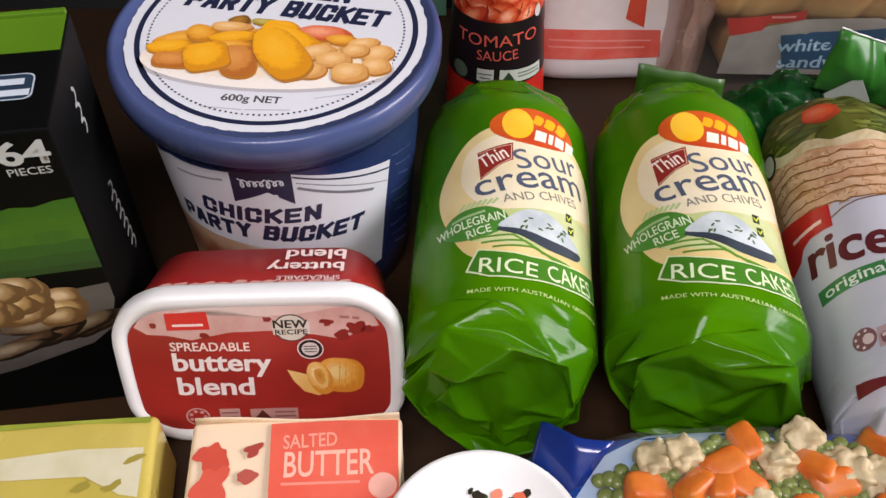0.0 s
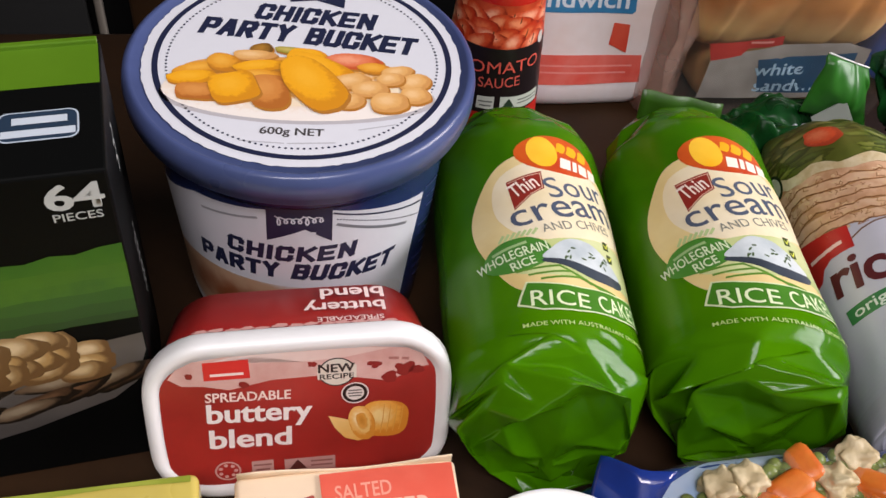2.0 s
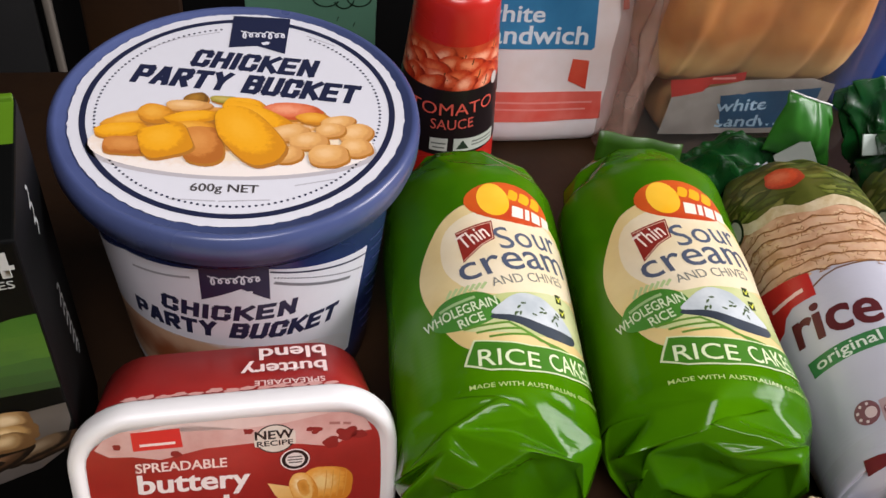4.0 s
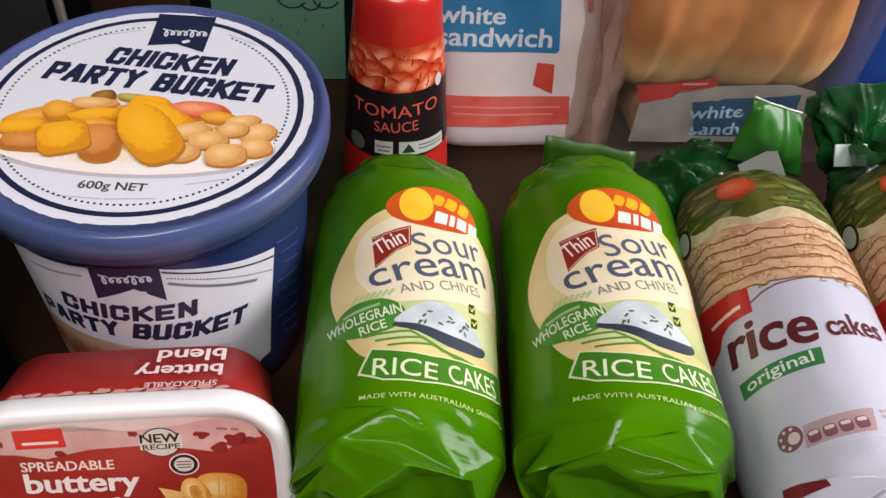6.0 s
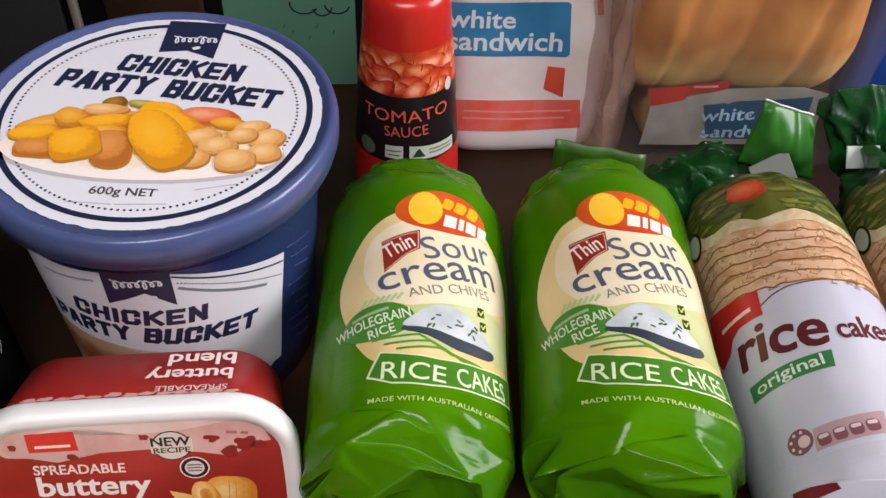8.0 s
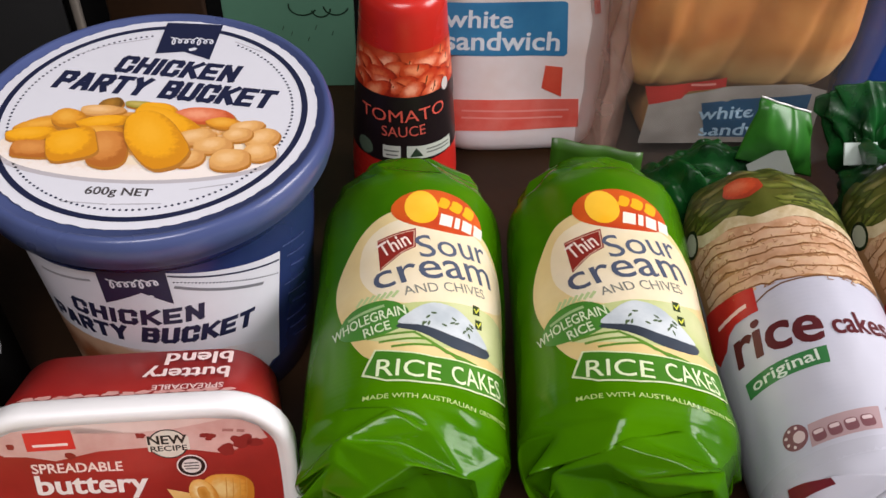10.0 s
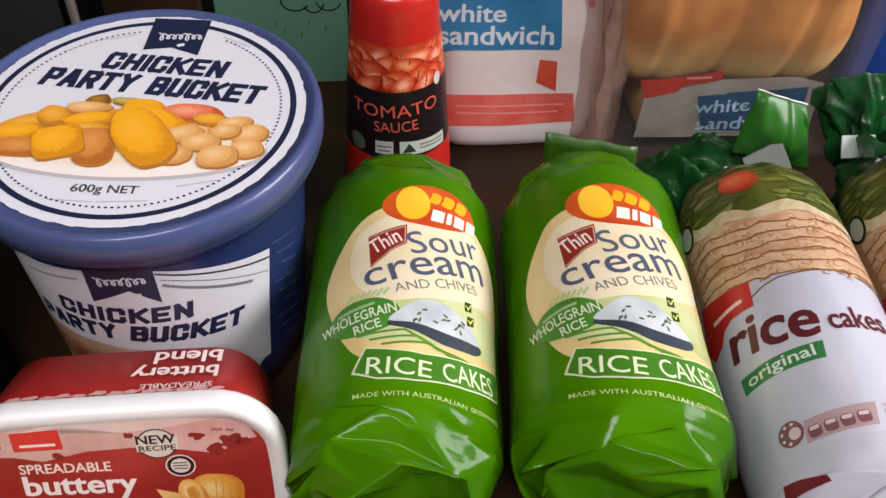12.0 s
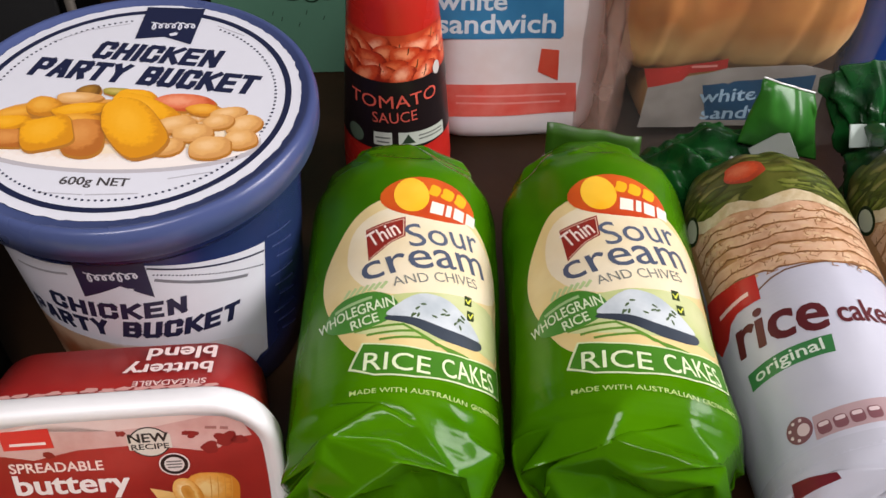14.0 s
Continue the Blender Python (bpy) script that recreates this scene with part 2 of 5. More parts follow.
def picture(rim, middle, heart, grain=420):
    """Ink of a printed photograph: one tone at the rim of a shape, others towards its middle, with print grain."""
    key = "picture " + rim + middle + heart
    if key in M:
        return key
    m = bpy.data.materials.new(key)
    m.use_nodes = True
    n, l = m.node_tree.nodes, m.node_tree.links
    b = n["Principled BSDF"]
    co = n.new("ShaderNodeTexCoord")
    far = n.new("ShaderNodeVectorMath")
    far.operation = "LENGTH"
    l.new(co.outputs["UV"], far.inputs[0])
    speck = n.new("ShaderNodeTexNoise")
    speck.inputs["Scale"].default_value, speck.inputs["Detail"].default_value = grain, 5
    l.new(co.outputs["Object"], speck.inputs["Vector"])
    mix = n.new("ShaderNodeMath")
    mix.operation = "MULTIPLY_ADD"
    mix.inputs[1].default_value, mix.inputs[2].default_value = 0.5, -0.25
    l.new(speck.outputs["Fac"], mix.inputs[0])
    add = n.new("ShaderNodeMath")
    l.new(far.outputs["Value"], add.inputs[0])
    l.new(mix.outputs[0], add.inputs[1])
    ramp = n.new("ShaderNodeValToRGB")
    ramp.color_ramp.interpolation = "EASE"
    ramp.color_ramp.elements[0].position, ramp.color_ramp.elements[1].position = 0.12, 1.12
    ramp.color_ramp.elements[0].color, ramp.color_ramp.elements[1].color = (*lin(heart), 1), (*lin(rim), 1)
    e = ramp.color_ramp.elements.new(0.72)
    e.color = (*lin(middle), 1)
    l.new(add.outputs[0], ramp.inputs["Fac"])
    l.new(ramp.outputs["Color"], b.inputs["Base Color"])
    b.inputs["Roughness"].default_value = 0.4
    M[key] = m
    return key


def hoop(cx, cy, r0, r1, n=96, jag=0.0, seed=0, squash=1.0):
    rng = random.Random(seed)
    bm = bmesh.new()
    ring = []
    for i in range(n):
        a = 2 * math.pi * i / n
        k = r1 + rng.uniform(-jag, jag)
        ring.append([bm.verts.new(((cx + r * math.cos(a)) * MM, (cy + r * squash * math.sin(a)) * MM, 0)) for r in (r0, k)])
    for i in range(n):
        a, b = ring[i], ring[(i + 1) % n]
        bm.faces.new((a[0], a[1], b[1], b[0]))
    return bm


def panel(cx, cy, w, h, r=1.0, turn=0.0):
    ca, sa = math.cos(radians(turn)), math.sin(radians(turn))
    return poly(*[(cx + x * ca - y * sa, cy + x * sa + y * ca) for x, y in rounded(w, h, r, 4)])


def strokes(lines, width, cap=0.5):
    """Thin bars along polylines."""
    bm = bmesh.new()
    for pts in lines:
        for (x0, y0), (x1, y1) in zip(pts, pts[1:]):
            d = Vector((x1 - x0, y1 - y0)).normalized() * width / 2
            e = d * 2 * cap
            q = [(x0 - e.x - d.y, y0 - e.y + d.x), (x0 - e.x + d.y, y0 - e.y - d.x), (x1 + e.x + d.y, y1 + e.y - d.x), (x1 + e.x - d.y, y1 + e.y + d.x)]
            bm.faces.new([bm.verts.new((x * MM, y * MM, 0.000002 * (len(bm.faces) % 7))) for x, y in q])
    return bm


GLYPHS = {
    "C": ("1 .72 1 .88 .85 1 .15 1 0 .88 0 .12 .15 0 .85 0 1 .12 1 .28",),
    "H": ("0 0 0 1", "1 0 1 1", "0 .5 1 .5"), "I": ("0 0 0 1",),
    "K": ("0 0 0 1", "1.04 1 .12 .5", ".32 .56 1.08 0"), "E": ("1 1 0 1 0 0 1 0", "0 .5 .85 .5"), "N": ("0 0 0 1 1 0 1 1",),
    "P": ("0 0 0 1 .85 1 1 .88 1 .57 .85 .45 0 .45",), "A": ("0 0 .4 1 .6 1 1 0", ".2 .28 .8 .28"),
    "R": ("0 0 0 1 .85 1 1 .88 1 .6 .85 .48 0 .48", ".5 .48 1 0"), "T": ("0 1 1 1", ".5 1 .5 0"), "Y": ("0 1 .5 .5 1 1", ".5 .5 .5 0"),
    "B": ("0 0 0 1 .8 1 .95 .88 .95 .62 .8 .52 0 .52", ".8 .52 1 .4 1 .12 .85 0 0 0"), "U": ("0 1 0 .12 .15 0 .85 0 1 .12 1 1",)}


def block_words(text, p0, p1, height, weight=0.225, lean=0.14):
    """Heavy condensed capitals, built of square-ended bars, on a baseline from p0 to p1."""
    wide = {" ": 0.22, "I": 0.0}
    lines, x = [], weight / 2
    for c in text:
        w = wide.get(c, 0.5)
        for g in GLYPHS.get(c, ()):
            q = [float(k) for k in g.split()]
            lines.append([(x + a * w, weight / 2 + b * (1 - weight)) for a, b in zip(q[::2], q[1::2])])
        x += w + weight + 0.13
    total = x - 0.13 - weight / 2
    along = Vector((p1[0] - p0[0], p1[1] - p0[1]))
    fit = along.length / (total * height)
    run, up = along.normalized(), Vector((-along.y, along.x)).normalized()
    flat = strokes([[(a * height * fit, b * height) for a, b in l] for l in lines], weight * height)
    for v in flat.verts:
        q = Vector(p0) * MM + run * (v.co.x + lean * v.co.y) + up * v.co.y
        v.co.x, v.co.y = q.x, q.y
    return flat


def words(text, p0, p1, height, bold=0.0, lean=0.0, flip=1):
    """Lettering whose baseline runs from p0 to p1, capitals that high."""
    cu = bpy.data.curves.new("lettering", "FONT")
    cu.body, cu.offset, cu.resolution_u = text, min(bold, 0.012), 3
    ob = bpy.data.objects.new("lettering", cu)
    scene.collection.objects.link(ob)
    bpy.context.view_layer.update()
    me = bpy.data.meshes.new_from_object(ob.evaluated_get(bpy.context.evaluated_depsgraph_get()))
    bpy.data.objects.remove(ob)
    bpy.data.curves.remove(cu)
    bm = bmesh.new()
    bm.from_mesh(me)
    bpy.data.meshes.remove(me)
    xs = [v.co.x for v in bm.verts]
    lo, hi = min(xs), max(xs)
    along = Vector((p1[0] - p0[0], p1[1] - p0[1]))
    up = Vector((-along.y, along.x)).normalized() * height * flip
    for v in bm.verts:
        s, k = (v.co.x - lo) / (hi - lo), v.co.y / 0.70
        s += lean * k * height / along.length
        q = Vector(p0) + along * s + up * k
        v.co = (q.x * MM, q.y * MM, 0)
    if bold > 0.012:
        step = (bold - 0.008) * height * MM * 0.9
        first = bm.verts[:] + bm.edges[:] + bm.faces[:]
        for i, (dx, dy) in enumerate(((-1, 0.3), (1, 0.3), (-0.4, -0.5), (0.4, -0.5))):
            twin = bmesh.ops.duplicate(bm, geom=first)["geom"]
            for g in twin:
                if isinstance(g, bmesh.types.BMVert):
                    g.co += Vector((dx * step, dy * step, 0.000006 * (i + 1)))
    return bm


def stamp(name, bm, surface, lift, mat, parent, du=0.0, dv=0.0, label=""):
    """Lays a flat shape on a surface: cut finely enough to follow it, lifted by a hair, later layers over earlier ones."""
    for step, k in ((du, 0), (dv, 1)):
        if step:
            c = [v.co[k] for v in bm.verts]
            x = (math.ceil(min(c) / (step * MM)) + 0.137) * step * MM
            while x < max(c):
                no = [0, 0, 0]
                no[k] = 1
                co = [0, 0, 0]
                co[k] = x
                bmesh.ops.bisect_plane(bm, geom=bm.verts[:] + bm.edges[:] + bm.faces[:], plane_co=co, plane_no=no)
                x += step * MM
    bmesh.ops.remove_doubles(bm, verts=bm.verts, dist=0.000004)
    bmesh.ops.triangulate(bm, faces=bm.faces)
    bm.normal_update()
    bmesh.ops.dissolve_degenerate(bm, dist=0.000004, edges=bm.edges)
    bmesh.ops.triangulate(bm, faces=bm.faces)
    for f in bm.faces:
        if f.normal.z < 0:
            f.normal_flip()
    for v in bm.verts:
        v.co = surface(v.co.x, v.co.y, 0.00012 + lift * 0.00004 + v.co.z)
    me = bpy.data.meshes.new(name)
    bm.to_mesh(me)
    bm.free()
    for p in me.polygons:
        p.use_smooth = True
    me.materials.append(M[mat])
    ob = new(name, me)
    ob.parent = parent
    if label:
        ob["label"] = label
    if name in ("small_print", "emblem", "dotted_ring", "dotted_line", "crack_picture"):
        ob["kind"] = "stuff"
    return ob


# ---- chicken bucket ----
bucket = thing("chicken_bucket", pose(-0.090, 0.436, 0), "round blue plastic food bucket with a white printed lid", "bucket")


def wall_radius(z):
    return 0.068 + 0.0095 * z / 0.13


tub = part("tub_wall", lathe([(0.066, 0.0), (0.068, 0.002)] + [(wall_radius(z), z) for z in (0.03, 0.06, 0.09, 0.12)] + [(0.0775, 0.13), (0.0782, 0.1325), (0.0795, 0.1335), (0.0797, 0.140), (0.0785, 0.143), (0.076, 0.146)], 96), "tubclear", bucket, "dark blue tapered plastic wall")
lid = part("lid", lathe([(0.0805, 0.1435), (0.0868, 0.1437), (0.0880, 0.145), (0.0884, 0.1485), (0.0893, 0.1492), (0.0895, 0.157), (0.0885, 0.1615), (0.0865, 0.163), (0.0845, 0.1625), (0.0835, 0.1610), (0.05, 0.1608)], 128), "navy", bucket, "blue lid with a raised rim")


def lid_face(u, v, h):
    return Vector((u, v, 0.1611 + h))


stamp("lid_label", hoop(1, 1, 0.01, 80.5, 180, 0.45, 3), lid_face, 3, "paper", lid, label="white round paper label with a ragged edge")
stamp("ring_line", hoop(1.2, 1, 72.6, 75.6, 120), lid_face, 6, "navyink", lid)
bm = bmesh.new()
for i in range(150):
    a = 2 * math.pi * i / 150
    if not 60 < math.degrees(a) < 97:
        blob(1 + 68.3 * math.cos(a), 0.5 + 67.6 * math.sin(a), 0.72, 0.72, n=6, bm=bm)
stamp("dotted_ring", bm, lid_face, 6, "navyink", lid)
stamp("plate_shadow", blob(-2, -27.4, 67, 22.5, -4, 0.02, 2, 48), lid_face, 6, picture("b9b4b8", "94857e", "8f7f76"), lid)
stamp("plate", blob(-2, -24.6, 66, 23, -4, 0.02, 2, 48), lid_face, 8, picture("efe6de", "ead9c8", "e8cfae"), lid)
stamp("plate_top", blob(-3, -17, 62, 19, -5, 0.05, 5, 48), lid_face, 9, picture("ecd9bc", "d99a4a", "b9702a"), lid)
GOLD, AMBER, TOAST, TAN = ("d48c1c", "eda71f", "f2b02e"), ("c27c22", "e09a30", "eaac44"), ("b0672a", "cc833e", "d8934c"), ("cf9656", "dfaa66", "ebc088")
GREENISH, TOMATO, BROWN = ("8a7a2a", "a89a44", "c4b060"), ("c0542e", "dc7650", "ec9c78"), ("6e4a1e", "8e6426", "a9782f")
for i, (x, y, rx, ry, turn, tone, square) in enumerate((
        (-20, 9, 6, 4.6, 10, BROWN, 0.8), (-6, 8, 8, 3, -10, GREENISH, 1), (-50, -6, 14, 5, 10, AMBER, 1), (-54, -13, 13, 5.4, 4, GOLD, 1),
        (-50, -24, 12, 6.5, -4, TOAST, 0.8), (-24, 4, 11, 4.4, -4, TAN, 1), (-39, -2, 9, 7, -25, AMBER, 0.9), (4, 3, 11, 6, -20, GOLD, 1),
        (26, -2, 15, 6.5, -8, TOMATO, 1), (10, -6, 20, 7, -34, GOLD, 0.9), (37, -8, 9, 4.4, -10, AMBER, 1), (-21, -5, 13, 4.6, 6, GOLD, 0.8),
        (-20, -13, 11, 5, -8, AMBER, 0.9), (-17, -25, 10, 13.5, 8, TOAST, 0.8), (-34, -21, 12, 11.5, 14, GOLD, 0.5), (48, -11, 8, 5, 10, TAN, 1),
        (56, -20, 8.5, 6.5, 30, TAN, 0.9), (24, -18, 10, 6, 14, TAN, 0.85), (44, -17, 7, 5.2, 0, TAN, 0.85), (33, -24.5, 9, 6.2, 8, TAN, 0.85), (55, -30, 8, 6.4, 0, TAN, 0.9),
        (22, -33.5, 8, 6.2, 0, TAN, 0.8), (42, -35, 9.5, 7.6, 0, TAN, 0.85), (5, -19, 12.5, 23.5, 30, GOLD, 0.85))):
    stamp("food_shade_print", blob(x + 0.6, y - 1.2, rx * 1.03, ry * 1.06, turn, 0.07, i, 28, None, square), lid_face, 10 + i * 0.5, picture("b0742c", "94591e", "7a4416"), lid)
    stamp("food_picture", blob(x, y, rx, ry, turn, 0.07, i, 28, None, square), lid_face, 10.25 + i * 0.5, picture(*tone), lid)
stamp("lettering", block_words("CHICKEN", (-24.5, 36.2), (37.5, 25.2), 14.4), lid_face, 6, "navyink", lid)
stamp("lettering", block_words("PARTY BUCKET", (-53, 23.6), (57, 3.2), 15.0), lid_face, 6, "navyink", lid)
stamp("lettering", words("600g NET", (-21.2, -55.8), (9, -58.6), 5.0, 0.02), lid_face, 6, ink("4a4648"), lid)
stamp("small_print", strokes([[(-30, -60.5), (-10, -63)], [(-8, -63.2), (14, -63.4)], [(-46, 51), (-30, 60), (-10, 65)], [(36, 61), (50, 52)], [(26, -54.5), (44, -51)]], 0.7), lid_face, 6, ink("b9b8bf"), lid)
stamp("ribbon", poly((-2.5, 80), (27.8, 77), (23.8, 45.2), (9.5, 52.5), (-5, 51.3)), lid_face, 9, "navyink", lid)
stamp("emblem", strokes([[(1.5 + 23 * i / 60 + 1.5 * math.sin(0.72 * i), 62.5 + -0.02 * i + (3.2 if i < 9 or 34 < i < 44 else 1.9) * math.cos(0.72 * i)) for i in range(61)]], 0.8), lid_face, 11, "paper", lid)
stamp("emblem", blob(14, 54.5, 2, 1.4, 20, 0.2, 4), lid_face, 11, "paper", lid)


def tub_face(u, v, h):
    a = u / 0.075
    r = wall_radius(v) + h
    return Vector((r * math.sin(a), -r * math.cos(a), v))


stamp("front_label", poly((-105, 100), (-80, 112), (-59, 123.6), (-20, 130), (12, 130), (40, 121), (69.5, 110.8), (66, 70), (63.5, 28), (-100, 28)), tub_face, 4, "paper", bucket, 3, 12, "white printed paper label")
stamp("label_line", strokes([[(13, 127.5), (40, 117), (68, 105.5)]], 1.2), tub_face, 7, "navyink", bucket, 3)
bm = bmesh.new()
for i in range(34):
    s = i / 33
    blob(14.5 + 52 * s, 122.5 - 26 * s ** 1.15, 0.55, 0.55, n=6, bm=bm)
stamp("dotted_line", bm, tub_face, 7, "navyink", bucket)
stamp("small_print", strokes([[(15 + 42 * i / 12, 118.5 - 21.5 * i / 12), (17.6 + 42 * i / 12, 117.2 - 21.5 * i / 12)] for i in range(12)], 2.0), tub_face, 7, ink("77787f"), bucket)
stamp("small_print", strokes([[(-55 + 4 * i, 115 + 1.0 * i), (-52.5 + 4 * i, 115.6 + 1.0 * i)] for i in range(8)], 1.6), tub_face, 7, ink("9a9aa0"), bucket)
stamp("food_picture", blob(-27, 38, 89, 31, 0, 0.02, 6, 60), tub_face, 6, picture("d4d2d6", "c09a7c", "8a4c2c", 90), bucket, 3, 8)
stamp("ribbon", poly((-19, 135.5), (12, 135.5), (12, 106.5), (-1, 117), (-20, 106.8)), tub_face, 9, "navyink", bucket, 3)
stamp("emblem", strokes([[(-15 + 23 * i / 60 + 1.5 * math.sin(0.72 * i), 123 + 0.02 * i + (3.2 if i < 9 or 34 < i < 44 else 1.9) * math.cos(0.72 * i)) for i in range(61)]], 0.8), tub_face, 11, "paper", bucket)
stamp("emblem", blob(2, 113.5, 2, 1.4, 20, 0.2, 4), tub_face, 11, "paper", bucket)
stamp("lettering", block_words("CHICKEN", (-43, 91), (24, 90.6), 12.4, 0.24), tub_face, 8, "navyink", bucket, 3)
stamp("lettering", block_words("BUCKET", (-9.5, 76), (47.5, 70.4), 13.2, 0.24), tub_face, 8, "navyink", bucket, 3)
stamp("lettering", block_words("PARTY", (-63, 73.5), (-16, 76.2), 13, 0.24), tub_face, 8, "navyink", bucket, 3)
for i in range(9):
    stamp("wall_ridge", strokes([[(72 + (i % 3) * 3, 112 - 10 * i), (92, 104 - 10 * i)]], 1.0), tub_face, 4, "navy", bucket, 3)

# ---- snack carton ----
carton = thing("food_carton", pose(-0.166, 0.311, 0, 0, 0, 8), "tall black and green cardboard carton of frozen snacks", "carton")
part("carton_body", block(-0.15, 0, 0, 0.084, 0, 0.205, 0.0012), "blackcard", carton, "", False)
part("tuck_flap", block(-0.149, -0.001, 0.0805, 0.0837, 0.2045, 0.2075, 0.0006), "limecard", carton, "lime cardboard edge", False)


def carton_top(u, v, h):
    return Vector((u, v, 0.205 + h))


def carton_front(u, v, h):
    return Vector((u, -h, v))


def carton_side(u, v, h):
    return Vector((h, u, v))


stamp("printed_band", poly((-149, 54.5), (-0.8, 53.8), (-0.8, 81), (-149, 81)), carton_top, 3, "limecard", carton, label="lime green band")
stamp("emblem_rim", poly(*[(x - 25, y + 29.8) for x, y in rounded(31, 18, 4, 4)]), carton_top, 3, ink("b9c4d0"), carton)
stamp("emblem_panel", poly(*[(x - 25, y + 29.8) for x, y in rounded(29.6, 16.6, 3.6, 4)]), carton_top, 5, ink("26374b"), carton)
stamp("emblem", strokes([[(-37, 25.5), (-32, 25.5)], [(-31, 25.5), (-27, 25.5)], [(-26, 25.5), (-13, 25.5)], [(-33, 33), (-27, 33)], [(-26, 33), (-16, 33)]], 4.2), carton_top, 7, ink("c3ccd6"), carton)
stamp("lettering", words("64", (-25.2, 186.6), (-3.2, 186.6), 13.2, 0.04), carton_front, 4, ink("c6c9c5"), carton)
stamp("lettering", words("PIECES", (-23.9, 180), (-4.8, 180.4), 4.3, 0.006), carton_front, 4, ink("c4c8c4"), carton)
stamp("grass_picture", poly((-149, 152), (-90, 154.5), (-64, 157), (-51, 158.6), (-40, 158), (-30, 161), (-20, 160), (-10, 163), (-0.8, 164), (-0.8, 115), (-30, 114), (-64, 109.5), (-149, 106)), carton_front, 3, "greencard", carton, label="bright green printed field")
for k, tone in enumerate(("35690e", "2c6210", "225812", "1a4c12", "123f10")):
    z = 150 - 8 * k
    stamp("grass_picture", poly(*([(-149 + 149 * i / 24 - 0.03 * i, z - 4 + 6 * i / 24 + 1.6 * noise.noise((i * 0.5, k, 4))) for i in range(25)] + [(-0.8, 115), (-30, 114), (-64, 109.5), (-149, 106)])), carton_front, 4 + k, ink(tone, second="3c7010" if k < 2 else tone, scale=60), carton)
stamp("food_plate", poly((-149, 40), (-100, 30), (-60, 40), (-20, 55), (-8, 66), (-0.8, 90), (-0.8, 103), (-40, 97), (-149, 84)), carton_front, 3, ink("4c4744", second="6e6863", scale=12), carton)
rng = random.Random(5)
for i in range(14):
    x, z = -14 - 9.5 * i + rng.uniform(-4, 4), 68 + rng.uniform(-12, 8) - 0.05 * i
    stamp("food_picture", blob(x, z, 21, 6, 20 + rng.uniform(-14, 14), 0.14, 40 + i), carton_front, 5 + i * 0.25, picture("1e1610", ("4a3424", "6a5642")[i % 2], ("7a5a40", "96866e")[i % 2], 120), carton)
for i in range(32):
    x = -24 - 122 * (i / 32) + rng.uniform(-3, 3)
    z = (104, 95, 86)[i % 3] + rng.uniform(-2, 2) - max(0, (x + 44) * 0.4)
    stamp("food_picture", blob(x, z, rng.uniform(9.5, 14), rng.uniform(7, 9.5), rng.uniform(-20, 20), 0.14, i, 28, None, 0.8), carton_front, 10 + i * 0.25, picture("6e5030", ("a5855a", "b08c58", "97784e")[i % 3], ("dcc49c", "e0c492", "ceb488")[i % 3], 120), carton)


def squiggle(y0, z0, y1, z1, waves, size, n=60):
    return [(y0 + (y1 - y0) * i / n + size * math.sin(2 * math.pi * waves * i / n), z0 + (z1 - z0) * i / n + 0.5 * size * math.cos(2 * math.pi * waves * i / n)) for i in range(n + 1)]


stamp("printed_mark", strokes([squiggle(46, 187, 47, 163, 2.5, 2.6)], 1.8), carton_side, 4, ink("b9bcba"), carton)
stamp("printed_mark", strokes([squiggle(50, 120, 58, 66, 6.5, 4.2, 120)], 1.7), carton_side, 4, ink("a9acaa"), carton)

# ---- spread tub on its side ----
spread = thing("spread_tub", pose(-0.095, 0.2805, 0.0, -14, 0, 2), "dark red spread tub with white lid, standing on its side", "tub")


def tub_ring(w, h, r, y, cz=0.0508, n=8):
    return [(x, y, cz + z) for x, z in rounded(w, h, r, n, bow=0.022)]


part("tub_body", loft([tub_ring(0.136, 0.090, 0.024, 0.006), tub_ring(0.132, 0.086, 0.024, 0.03), tub_ring(0.126, 0.080, 0.024, 0.055), tub_ring(0.118, 0.072, 0.02, 0.0585), tub_ring(0.1, 0.06, 0.02, 0.059)]), "redbody", spread)
tub_lid = part("lid", loft([tub_ring(0.136, 0.090, 0.022, 0.0125), tub_ring(0.145, 0.098, 0.028, 0.012), tub_ring(0.1475, 0.1005, 0.03, 0.010), tub_ring(0.1475, 0.1005, 0.03, 0.003), tub_ring(0.146, 0.099, 0.03, 0.0008), tub_ring(0.142, 0.095, 0.028, 0.0), tub_ring(0.136, 0.087, 0.024, 0.0004), tub_ring(0.133, 0.083, 0.02, 0.0022), tub_ring(0.1, 0.06, 0.02, 0.0022)]), "white", spread, "white plastic lid with a rounded rim")


def lid_front(u, v, h):
    return Vector((u, 0.0022 - h, v + 0.006))


stamp("lid_print", poly(*[(x, 43 + y) for x, y in rounded(131, 81, 17, 6, bow=0.03)]), lid_front, 2, "red", tub_lid, label="dark red printed panel")
stamp("landscape", poly((-62, 76), (-58, 81.5), (-50, 85.5), (-30, 88), (0, 88.6), (30, 88), (52, 85.2), (60, 80.5), (63, 73), (56, 72), (44, 64.5), (30, 68), (10, 71.5), (-14, 71), (-34, 66.5), (-46, 70), (-56, 71)), lid_front, 4, ink("d6b0a8", second="c8988f", scale=60), tub_lid)
stamp("landscape", poly((-44, 84), (-20, 86.5), (2, 81), (22, 82), (44, 86), (30, 87.6), (0, 88.4), (-30, 87.6)), lid_front, 5, ink("e3cdc6", second="d8b8ae"), tub_lid)
